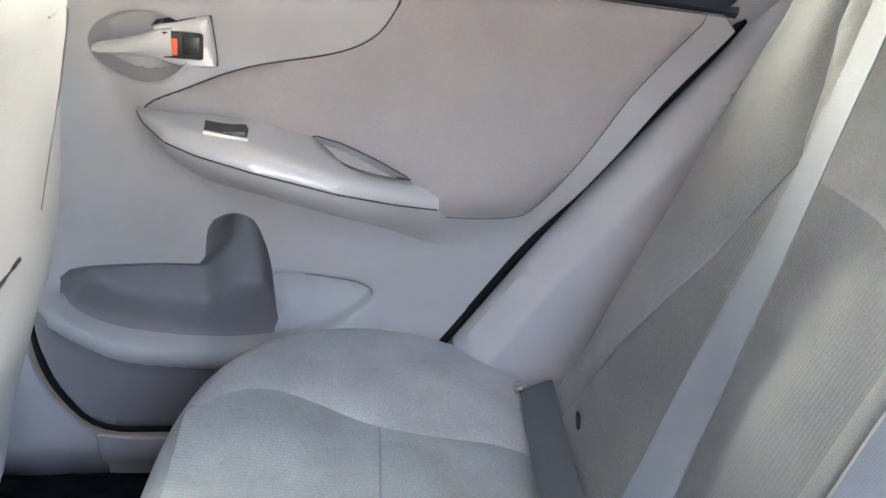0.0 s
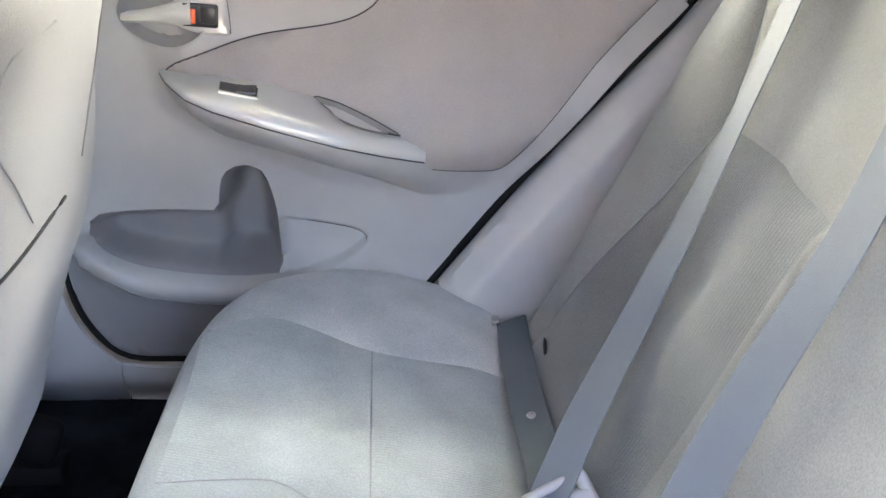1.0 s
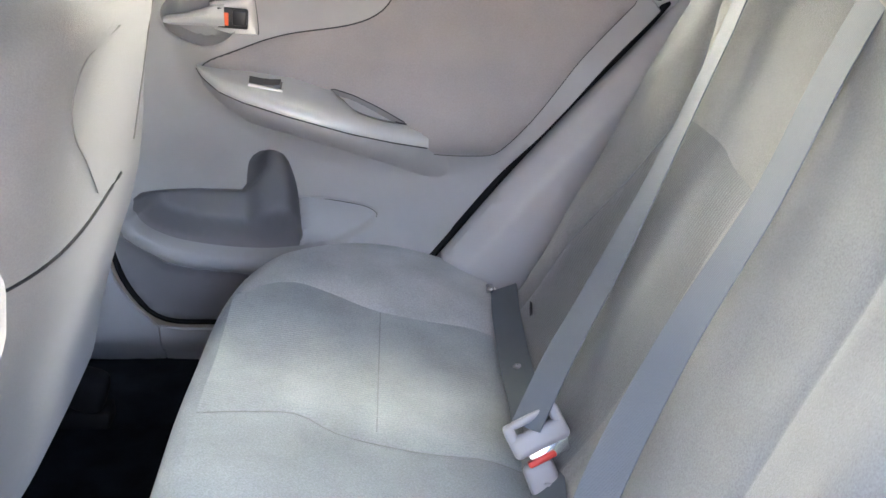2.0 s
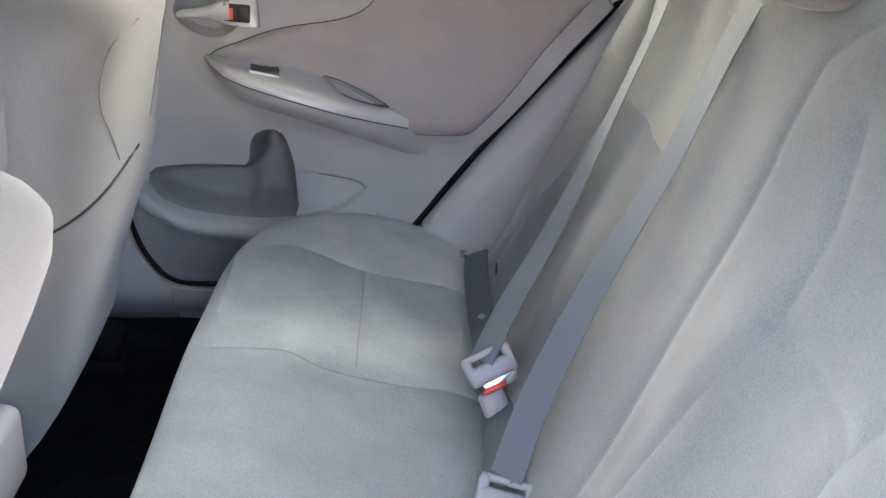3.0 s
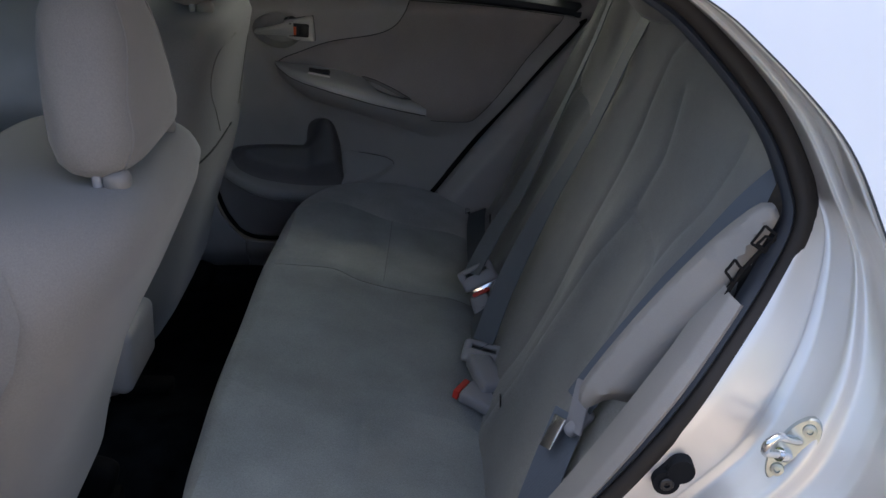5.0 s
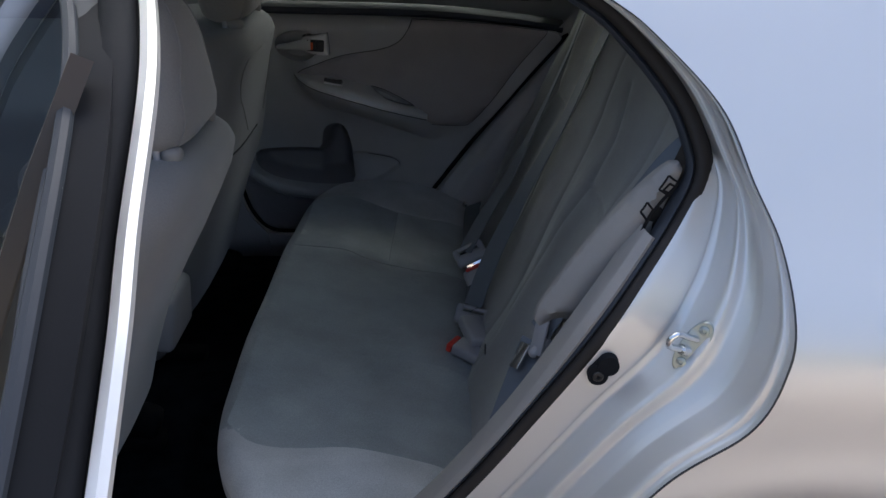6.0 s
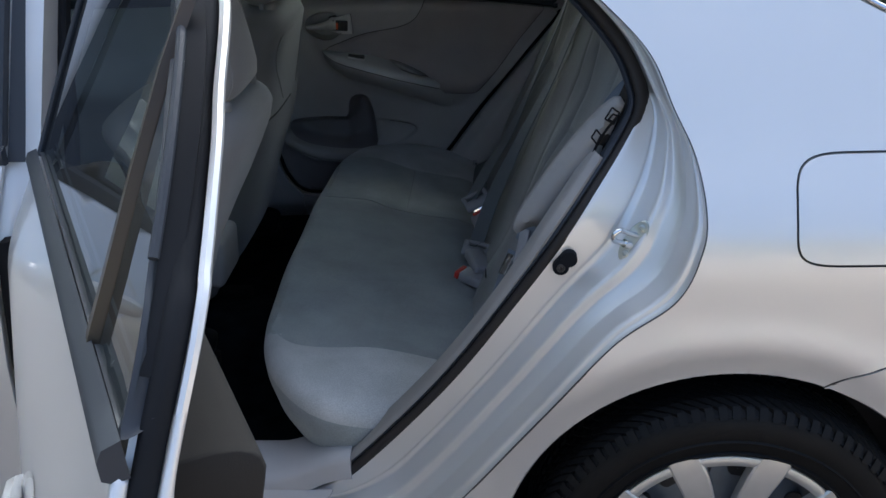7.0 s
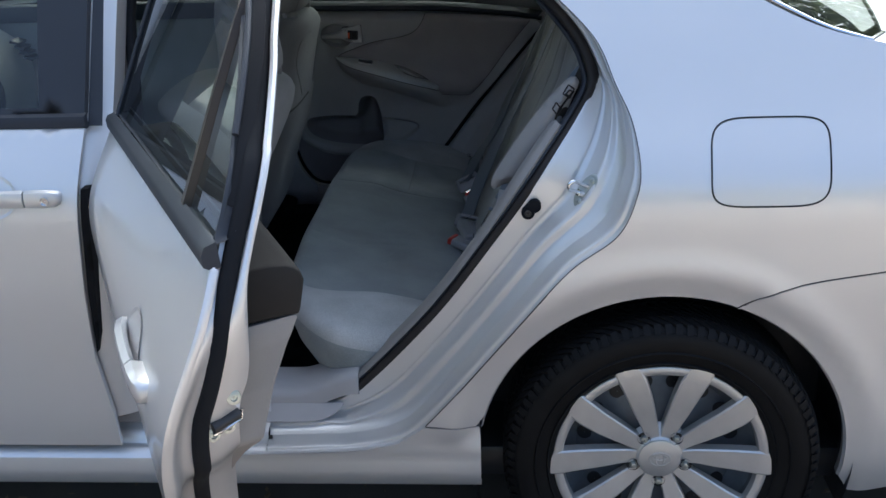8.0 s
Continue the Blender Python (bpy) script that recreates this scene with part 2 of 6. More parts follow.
def sheet(outline, f, step=0.02, holes=(), lines=(), skirt=(), down=(0, 0, -1), gap=0.003, bm=None, wind=1):
    """A skin over the flat region in outline, with holes, laid on the surface f(u, v); extra points along lines for creases.
    skirt: rows (out, fall) that carry its outer edge round and down."""
    from mathutils import geometry
    bm = bm or bmesh.new()
    loops = [dense(outline, step)] + [dense(h, step) for h in holes]
    pts, edges = [], []
    for loop in loops:
        base = len(pts)
        pts += [(p[0], p[1]) for p in loop]
        edges += [(base + i, base + (i + 1) % len(loop)) for i in range(len(loop))]
    u0, u1 = min(p[0] for p in loops[0]), max(p[0] for p in loops[0])
    v0, v1 = min(p[1] for p in loops[0]), max(p[1] for p in loops[0])

    def free(u, v, far):
        if not inside(u, v, loops[0]) or any(inside(u, v, h) for h in loops[1:]):
            return False
        return min(to_line(u, v, l, True) for l in loops) > far
    marks = []
    for line in lines:
        run = dense(line, 0.012, False)
        for i, (a, b) in enumerate(run):
            q = run[min(i + 1, len(run) - 1)]
            r = run[max(i - 1, 0)]
            tx, ty = q[0] - r[0], q[1] - r[1]
            s = math.hypot(tx, ty) or 1
            for o in (-2 * gap, -gap, 0, gap, 2 * gap):
                marks.append((a - ty / s * o, b + tx / s * o))
    inner = [m for m in marks if free(m[0], m[1], 0.004)]
    cells = {(int(m[0] / step), int(m[1] / step)) for m in inner}
    nu, nv = int((u1 - u0) / step) + 1, int((v1 - v0) / step) + 1
    for i in range(nu + 1):
        for j in range(nv + 1):
            u, v = u0 + i * step, v0 + (j + 0.5 * (i % 2)) * step
            if (int(u / step), int(v / step)) not in cells and free(u, v, step * 0.55):
                inner.append((u, v))
    verts, _, faces, _, _, _ = geometry.delaunay_2d_cdt([Vector(p) for p in pts + inner], edges, [], 0, 1e-6)
    made = [bm.verts.new(f(v[0], v[1])) for v in verts]
    for tri in faces:
        cu = sum(verts[i][0] for i in tri) / len(tri)
        cv = sum(verts[i][1] for i in tri) / len(tri)
        if inside(cu, cv, loops[0]) and not any(inside(cu, cv, h) for h in loops[1:]):
            try:
                bm.faces.new([made[i] for i in (tri if wind > 0 else tri[::-1])])
            except ValueError:
                pass
    if skirt:
        loop = loops[0]
        n = len(loop)
        area = sum(loop[i][0] * loop[(i + 1) % n][1] - loop[(i + 1) % n][0] * loop[i][1] for i in range(n))
        turn = 1 if area > 0 else -1
        near = {(round(v[0], 5), round(v[1], 5)): m for v, m in zip(verts, made)}
        ring = [near.get((round(p[0], 5), round(p[1], 5))) for p in loop]
        ring = [r or min(made, key=lambda m, p=p: (m.co - Vector(f(*p))).length) for r, p in zip(ring, loop)]
        d = Vector(down)
        for out, fall in skirt:
            row = []
            for i in range(n):
                a, b = loop[i - 1], loop[(i + 1) % n]
                tx, ty = b[0] - a[0], b[1] - a[1]
                s = math.hypot(tx, ty) or 1
                ou, ov = ty / s * turn * out, -tx / s * turn * out
                row.append(bm.verts.new(Vector(f(loop[i][0] + ou, loop[i][1] + ov)) + d * fall))
            for i in range(n):
                j = (i + 1) % n
                quad = [ring[i], row[i], row[j], ring[j]]
                if ring[i] is ring[j]:
                    continue
                try:
                    bm.faces.new(quad if turn * wind > 0 else quad[::-1])
                except ValueError:
                    pass
            ring = row
    for v in [v for v in bm.verts if not v.link_faces]:
        bm.verts.remove(v)
    return bm


def loft(rings, closed=True, caps=True, bm=None):
    """A skin through rings of equally many points."""
    bm = bm or bmesh.new()
    rows = [[bm.verts.new(p) for p in r] for r in rings]
    n = len(rows[0])
    for a, b in zip(rows, rows[1:]):
        for i in range(n if closed else n - 1):
            j = (i + 1) % n
            bm.faces.new((a[i], a[j], b[j], b[i]))
    if caps and closed:
        bm.faces.new(rows[0][::-1])
        bm.faces.new(rows[-1])
    return bm


def sweep(path, section, ref=(0, 1, 0), closed=False, caps=True, bm=None, turn=None, face=None):
    """section (a, b) carried along path: b along ref as far as it is square to the path, a square to both; or the section's flat side looks towards face."""
    p = [Vector(q) for q in path]
    n = len(p)
    rings = []
    for i in range(n):
        a = p[i - 1] if (i or closed) else p[0]
        b = p[(i + 1) % n] if (i < n - 1 or closed) else p[-1]
        t = (b - a).normalized()
        r = Vector(ref if turn is None else turn(i / max(n - 1, 1)))
        y = (r - t * r.dot(t)).normalized() if face is None else t.cross(Vector(face(i / max(n - 1, 1)))).normalized()
        x = t.cross(y)
        rings.append([p[i] + x * s[0] + y * s[1] for s in section])
    if closed:
        rings.append(rings[0])
        bm = loft(rings, True, False, bm)
        bmesh.ops.remove_doubles(bm, verts=bm.verts, dist=1e-6)
        return bm
    return loft(rings, True, caps, bm)


def circle(r, n=10, rb=None):
    return [(r * math.cos(2 * math.pi * i / n), (rb or r) * math.sin(2 * math.pi * i / n)) for i in range(n)]


def tube(path, r, n=10, ref=(0, 1, 0), closed=False, rb=None, bm=None):
    return sweep(path, circle(r, n, rb), ref, closed, True, bm)


def block(sx, sy, sz, at=(0, 0, 0), r=0.004, seg=2, turn=(0, 0, 0), bm=None, taper=1.0):
    """A box with rounded edges, sx by sy by sz, about at; taper narrows its top."""
    own = bmesh.new()
    bmesh.ops.create_cube(own, size=1)
    for v in own.verts:
        k = taper if v.co.z > 0 else 1.0
        v.co = Vector((v.co.x * sx * k, v.co.y * sy * k, v.co.z * sz))
    if r:
        bmesh.ops.bevel(own, geom=own.edges[:], offset=min(r, sx * 0.49, sy * 0.49, sz * 0.49), segments=seg, affect="EDGES", profile=0.5)
    bmesh.ops.transform(own, matrix=pose(*at, *turn), verts=own.verts)
    if bm is None:
        return own
    tmp = bpy.data.meshes.new("tmp")
    own.to_mesh(tmp)
    bm.from_mesh(tmp)
    bpy.data.meshes.remove(tmp)
    own.free()
    return bm


def lathe(profile, n=48, centre=(0, 0, 0), caps=False, bm=None):
    """profile rows (radius, y) turned about the y axis through centre."""
    c = Vector(centre)
    rings = [[c + Vector((r * math.cos(2 * math.pi * i / n), y, r * math.sin(2 * math.pi * i / n))) for i in range(n)] for r, y in profile]
    return loft(rings, True, caps, bm)


def thing(name, label, category, at=(0, 0, 0), group="", kind=""):
    ob = new(name)
    ob.empty_display_size = 0.1
    ob.matrix_basis = pose(*at)
    return tagged(ob, label, category, group, kind)


def part(name, bm, material, parent=None, label="", sharp=40.0, flip=False):
    me = bpy.data.meshes.new(name)
    bmesh.ops.recalc_face_normals(bm, faces=bm.faces) if flip is None else None
    if flip:
        bmesh.ops.reverse_faces(bm, faces=bm.faces)
    bm.to_mesh(me)
    bm.free()
    me.materials.append(material)
    me.shade_smooth()
    me.set_sharp_from_angle(angle=radians(sharp))
    ob = new(name, me)
    if parent is not None:
        ob.parent = parent
        if parent.data is None:
            ob.matrix_parent_inverse = parent.matrix_basis.inverted()
    if label:
        ob["label"] = label
    return ob


MID = 0.88   # the car's middle plane
def over(p):
    """The mirrored place on the car's other side."""
    return (p[0], 2 * MID - p[1], *p[2:])

# ---- ground ----
def ground_mat():
    m = mat("grey_asphalt", (0.065, 0.060, 0.052), 0.9, fine=0.9, fine_scale=140.0, vary=0.35, vary_scale=1.3, stain=0.6, stain_colour=(0.10, 0.085, 0.06))
    return m


GROUND = ground_mat()
tagged(part("ground", sheet([(-300, -300), (300, -300), (300, 300), (-300, 300)], lambda u, v: Vector((u, v, 0)), step=60.0), GROUND), "worn grey asphalt scattered with dry leaf bits", "ground", kind="structure")

CONCRETE = mat("pale_concrete", (0.225, 0.180, 0.142), 0.9, fine=0.5, fine_scale=60.0, vary=0.12, vary_scale=0.8, stain=0.3, stain_colour=(0.3, 0.27, 0.22))
tagged(part("pavement", sheet([(-40, -30), (40, -30), (40, -0.20), (-40, -0.20)], lambda u, v: Vector((u, v, 0.02)), 5.0, skirt=[(0.0, 0.03)]), CONCRETE), "pale dry concrete paving in the sun", "pavement", kind="structure")


# dry leaf bits and grit along the gutter
LITTER = mat("dry_leaf_litter", (0.16, 0.12, 0.07), 0.85, vary=0.5, vary_scale=40.0)
rnd = random.Random(11)
lv, lf = [], []
for _ in range(900):
    p = Vector((rnd.uniform(-2.8, 1.6), rnd.uniform(-0.45, 0.5), rnd.uniform(0.002, 0.012)))
    if p.y < -0.19:
        p.z += 0.02
    t = Euler((rnd.uniform(-0.5, 0.5), rnd.uniform(-0.5, 0.5), rnd.uniform(0, 6.3))).to_matrix()
    q, k = rnd.choice((0.004, 0.006, 0.010, 0.018)), len(lv)
    lv += [p + t @ Vector(v) * q for v in ((0, -1, 0), (0.5, 0, 0.12), (0, 1.1, 0), (-0.5, 0, 0.12))]
    lf += [(k, k + 1, k + 2), (k, k + 2, k + 3)]
lm = bpy.data.meshes.new("leaf_litter")
lm.from_pydata(lv, [], lf)
lm.materials.append(LITTER)
tagged(new("leaf_litter", lm), "scattered dry brown leaf bits on the asphalt", "leaf litter", kind="stuff")


# ---- the shade tree beyond the car ----
def build_tree(base, crown, radii, leaves, size, gaps, seed, trunk_r=0.16, label="broad leafy tree shading the car"):
    """A tree: trunk, limbs, and a crown of single leaves; gaps are rays along which light comes through."""
    rnd = random.Random(seed)
    tree = thing("tree", label, "tree", base)
    b, c = Vector(base), Vector(crown)
    way = [b, b.lerp(c, 0.35) + Vector((0.1, -0.1, 0)), c + Vector((0, 0, -0.3 * radii[2]))]
    pts = spline(way, 16)
    part("trunk", loft([[p + Vector((math.cos(a), math.sin(a), 0)) * trunk_r * (1.25 - 0.8 * i / 15) * (1 + 0.08 * math.sin(3 * a + i)) for a in [2 * math.pi * k / 12 for k in range(12)]] for i, p in enumerate(pts)]), BARK, tree)
    for k in range(14):
        d = Vector((rnd.uniform(-1, 1), rnd.uniform(-1, 1), rnd.uniform(-0.6, 0.9)))
        end = c + Vector((d.x * radii[0], d.y * radii[1], d.z * radii[2])) * 0.8
        start = pts[rnd.randint(6, 14)]
        path = spline([start, start.lerp(end, 0.5) + Vector((0, 0, 0.2)), end], 8)
        part("limb", loft([[p + Vector((math.cos(a), math.sin(a), 0.3 * math.cos(a))) * trunk_r * 0.32 * (1 - 0.85 * i / 7) for a in [2 * math.pi * j / 6 for j in range(6)]] for i, p in enumerate(path)]), BARK, tree)
    verts, faces = [], []
    centres = [c + Vector((rnd.gauss(0, 0.45) * radii[0], rnd.gauss(0, 0.45) * radii[1], rnd.gauss(0, 0.42) * radii[2])) for _ in range(90)]
    n = 0
    while n < leaves:
        if n % 3:
            m = centres[rnd.randrange(90)]
            p = m + Vector((rnd.gauss(0, 1), rnd.gauss(0, 1), rnd.gauss(0, 0.8))) * 0.30 * max(radii) / 2
        else:
            while True:
                q = Vector((rnd.uniform(-1, 1), rnd.uniform(-1, 1), rnd.uniform(-1, 1)))
                if q.length < 1:
                    break
            p = c + Vector((q.x * radii[0], q.y * radii[1], q.z * radii[2]))
        n += 1
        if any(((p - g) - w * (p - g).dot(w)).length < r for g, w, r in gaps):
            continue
        s = size * rnd.uniform(0.6, 1.3)
        t = Euler((rnd.uniform(-0.9, 0.9), rnd.uniform(-0.9, 0.9), rnd.uniform(0, 6.3))).to_matrix()
        k = len(verts)
        verts += [p + t @ Vector(v) * s for v in ((0, -0.6, 0), (0.34, 0, 0.08), (0, 0.62, 0), (-0.34, 0, 0.08))]
        faces += [(k, k + 1, k + 2), (k, k + 2, k + 3)]
    me = bpy.data.meshes.new("crown")
    me.from_pydata(verts, [], faces)
    me.materials.append(LEAF)
    ob = new("crown", me)
    ob.parent, ob.matrix_parent_inverse = tree, tree.matrix_basis.inverted()
    tagged(ob, "crown of small green leaves with gaps", kind="stuff")
    return tree


BARK = mat("grey_brown_bark", (0.16, 0.12, 0.09), 0.9, fine=0.9, fine_scale=40.0, vary=0.3, vary_scale=8.0)
LEAF = mat("green_leaf", (0.07, 0.11, 0.035), 0.5, vary=0.4, vary_scale=3.0)
ln = LEAF.node_tree
thin, both = ln.nodes.new("ShaderNodeBsdfTranslucent"), ln.nodes.new("ShaderNodeMixShader")   # thin leaves glow against the sun
thin.inputs["Color"].default_value = (0.36, 0.42, 0.20, 1)
both.inputs[0].default_value = 0.2
ln.links.new(ln.nodes["Principled BSDF"].outputs[0], both.inputs[1])
ln.links.new(thin.outputs[0], both.inputs[2])
ln.links.new(both.outputs[0], ln.nodes["Material Output"].inputs["Surface"])
# leaves are cut away along these rays to put sun spots on the seat
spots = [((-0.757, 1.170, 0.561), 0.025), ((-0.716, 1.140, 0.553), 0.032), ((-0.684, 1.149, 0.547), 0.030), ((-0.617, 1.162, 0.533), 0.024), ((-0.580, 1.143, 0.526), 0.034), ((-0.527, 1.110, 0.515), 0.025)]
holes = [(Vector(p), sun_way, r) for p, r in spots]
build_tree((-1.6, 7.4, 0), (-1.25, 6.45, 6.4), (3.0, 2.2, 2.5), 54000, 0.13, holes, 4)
# unseen leaves added near the car to break the sun into small spots
build_tree((-2.2, 4.6, 0), tuple(Vector((-0.62, 1.15, 0.54)) + sun_way * 3.1), (0.85, 0.45, 0.42), 9000, 0.07, holes, 9, 0.07, "young tree out of view, added to dapple the seat")
# unseen tree added to shade the paving and dim its reflections
build_tree((-4.4, 4.6, 0), (-4.1, 2.9, 6.1), (2.3, 2.3, 1.5), 14000, 0.15, [], 8, 0.16, "leafy tree out of view, added to shade the paving ahead")
build_tree((9, 13, 0), (9, 13, 5.5), (4.5, 4, 3.8), 9000, 0.32, [], 5, 0.25, "broad leafy tree across the street")
build_tree((-12, 15, 0), (-12, 15, 6.5), (5, 4, 4.5), 9000, 0.34, [], 6, 0.25, "tall leafy tree across the street")
build_tree((-10.6, 1.6, 0), (-10.2, 1.2, 2.9), (1.8, 5.0, 2.9), 16000, 0.26, [], 7, 0.2, "broad yellow-green tree ahead of the car")
# unseen row of trees added to block the bright horizon in reflections
for k, x in enumerate((-27, -16, -6, 5, 15, 26)):
    build_tree((x, -26 - k % 3, 0), (x, -26 - k % 3, 2.3 + 0.5 * (k % 2)), (6.5, 2.5, 1.9), 4200, 0.6, [], 20 + k, 0.2, "low tree out of view, added to hide the bright horizon")

# ---- the car's outer form ----
PROFILE_Z = (0.20, 0.24, 0.30, 0.40, 0.55, 0.70, 0.85, 0.90, 0.95, 1.00, 1.05, 1.15, 1.25, 1.35, 1.42, 1.5)
PROFILE_Y = (0.06, 0.045, 0.030, 0.022, 0.018, 0.012, 0.014, 0.024, 0.050, 0.082, 0.110, 0.163, 0.218, 0.285, 0.35, 0.46)
_z = np.arange(0.1, 1.6, 0.002)
_y = np.interp(_z, PROFILE_Z, PROFILE_Y)
for _ in range(3):
    _y = np.convolve(np.pad(_y, 8, mode="edge"), np.ones(17) / 17, mode="valid")


def side_y(x, z):
    """How far in from y = 0 the car's left side lies."""
    y = float(np.interp(z, _z, _y)) + 0.11 * max(0.0, (x - 0.15) / 0.8) ** 2 + 0.05 * max(0.0, (-x - 1.6) / 0.8) ** 2
    r = math.hypot(x, z - 0.31)
    if z < 0.8 and r < 0.47:
        y += 0.010 * (1 - ease(0.367, 0.425, r)) - 0.005 * ease(0.367, 0.42, r) * (1 - ease(0.42, 0.47, r))
    return y


def left(x, z):
    return Vector((x, side_y(x, z), z))


def right(x, z):
    return Vector((x, 2 * MID - side_y(x, z), z))


ARCH = [(0.367 * math.cos(radians(a)), 0.31 + 0.367 * math.sin(radians(a))) for a in range(168, -12, -4)]
DOOR_EDGE = [(-0.80, 0.324), (-0.69, 0.328), (-0.60, 0.335), (-0.53, 0.35), (-0.47, 0.392), (-0.334, 0.555), (-0.195, 0.723), (-0.10, 0.80), (-0.066, 0.875), (-0.060, 0.93), (-0.073, 1.0), (-0.101, 1.06), (-0.137, 1.137), (-0.212, 1.212), (-0.260, 1.246), (-0.365, 1.305), (-0.55, 1.348), (-0.80, 1.365), (-1.04, 1.362)]
SEAL_LINE = [(-0.83, 0.390), (-0.72, 0.392), (-0.650, 0.400), (-0.472, 0.579), (-0.335, 0.759), (-0.231, 0.905), (-0.175, 0.98), (-0.145, 1.03), (-0.146, 1.065), (-0.169, 1.117), (-0.221, 1.179), (-0.272, 1.222), (-0.38, 1.275), (-0.55, 1.312), (-0.80, 1.332), (-1.02, 1.33)]
NE = 200   # points along the door opening
EDGE = [tuple(p) for p in spline(DOOR_EDGE, NE)]
SEAL = [tuple(p) for p in spline(SEAL_LINE, NE)]
WINDOW_CUT = [tuple(p) for p in spline([(-0.12, 1.345), (0.03, 1.275), (0.169, 1.195), (0.28, 1.145), (0.385, 1.118)], 20)]
BUMPER_SEAM = [tuple(p) for p in spline([(0.129, 0.653), (0.178, 0.683), (0.26, 0.707), (0.40, 0.726), (0.62, 0.75), (0.90, 0.77)], 20)]
FUEL = [(0.172 + 0.107 * math.copysign(abs(math.cos(a)) ** 0.42, math.cos(a)) + 0.004 * math.sin(a), 0.929 + 0.0755 * math.copysign(abs(math.sin(a)) ** 0.42, math.sin(a))) for a in [2 * math.pi * i / 56 for i in range(56)]]


def grown(poly, d):
    """A closed outline moved out by d."""
    n = len(poly)
    area = sum(poly[i][0] * poly[(i + 1) % n][1] - poly[(i + 1) % n][0] * poly[i][1] for i in range(n))
    s = 1 if area > 0 else -1
    out = []
    for i in range(n):
        a, b = poly[i - 1], poly[(i + 1) % n]
        tx, ty = b[0] - a[0], b[1] - a[1]
        l = math.hypot(tx, ty) or 1
        out.append((poly[i][0] + ty / l * s * d, poly[i][1] - tx / l * s * d))
    return out


car = thing("car", "silver four-door saloon car standing on asphalt, one back door open", "car", (0, 0.88, 0))

arch_front = [p for p in ARCH if p[0] < 0.129 and p[1] > 0.388]
arch_back = [p for p in ARCH if p[0] > 0.135]
quarter = [(-0.469, 0.393)] + [p for p in EDGE if p[1] > 0.40] + [(-1.04, 1.41), (-0.60, 1.425), (-0.30, 1.41)] + WINDOW_CUT + [(0.60, 1.085), (0.90, 1.05)] + BUMPER_SEAM[::-1] + arch_front[::-1] + [(-0.369, 0.389)]
part("quarter_panel", sheet(quarter, left, 0.02, holes=[FUEL]), PAINT, car, "silver metallic quarter panel and rear pillar", sharp=60)
part("quarter_panel", sheet(quarter, right, 0.03, wind=-1), PAINT, car, sharp=60)
part("fuel_door", sheet(grown(FUEL, -0.0035), left, 0.02, skirt=[(0, 0.012)], down=(0, 1, 0)), PAINT, car, "rounded silver fuel filler door")
part("fuel_door_pocket", sheet(grown(FUEL, 0.004), lambda x, z: left(x, z) + Vector((0, 0.006, 0)), 0.03), BLACK, car)

bumper = BUMPER_SEAM + [(0.92, 0.26), (0.42, 0.224), (0.385, 0.222)] + arch_back[::-1]
part("rear_bumper", sheet([(x, z - 0.003) if i < 20 else (x, z) for i, (x, z) in enumerate(bumper)], lambda x, z: left(x, z) + Vector((0, -0.0015, 0)), 0.02, skirt=[(0.0, 0.02)], down=(0, 1, 0)), PAINT, car, "silver plastic rear bumper corner", sharp=60)
part("bumper_seam", sweep([left(x, z - 0.002) + Vector((0, 0.0005, 0)) for x, z in BUMPER_SEAM], [(-0.002, 0.0), (0.002, 0.0), (0.002, 0.004), (-0.002, 0.004)]), BLACK, car)

# wheel house: lip and dark liner
lip = [left(x, z) for x, z in ARCH]
part("wheel_arch_lip", loft([[q for q in lip], [q + Vector((0, 0.006, 0)) + Vector((-q.x, 0, 0.31 - q.z)).normalized() * 0.004 for q in lip], [q + Vector((0, 0.03, 0)) for q in lip]], closed=False), PAINT, car)
house = [[Vector((0.385 * math.cos(a), y, 0.31 + 0.385 * math.sin(a))) for a in [radians(d) for d in range(198, -20, -6)]] for y in (0.045, 0.14, 0.32)]
part("wheel_house_liner", loft(house, closed=False), BLACK, car)
part("wheel_house_back", sheet([(0.385 * math.cos(radians(d)), 0.31 + 0.385 * math.sin(radians(d))) for d in range(198, -20, -6)], lambda x, z: Vector((x, 0.32, z)), 0.1), BLACK, car)

# door opening: painted jamb with two steps, from the seal out to the panel's edge
JAMB = ((0.0, 0.0), (0.03, 0.06), (0.06, 0.085), (0.35, 0.065), (0.385, 0.060), (0.41, 0.035), (0.48, 0.060), (0.565, 0.335), (0.59, 0.368), (0.61, 0.374), (0.695, 0.362), (0.72, 0.375), (0.80, 0.46), (0.845, 0.53), (0.90, 0.835), (0.92, 0.872), (0.935, 0.88), (0.985, 0.885), (1.0, 1.0))
JAMB_IN = 0.125


def jamb_at(i, f):
    """A place on the jamb: i along the opening, f from the seal (0) to the panel's edge (1)."""
    s, e = SEAL[i], EDGE[i]
    x, z = s[0] + (e[0] - s[0]) * f, s[1] + (e[1] - s[1]) * f
    g = float(np.interp(f, [r[0] for r in JAMB], [r[1] for r in JAMB]))
    ys, ye = side_y(*s) + JAMB_IN, side_y(*e)
    return Vector((x, ys + (ye - ys) * g, z))


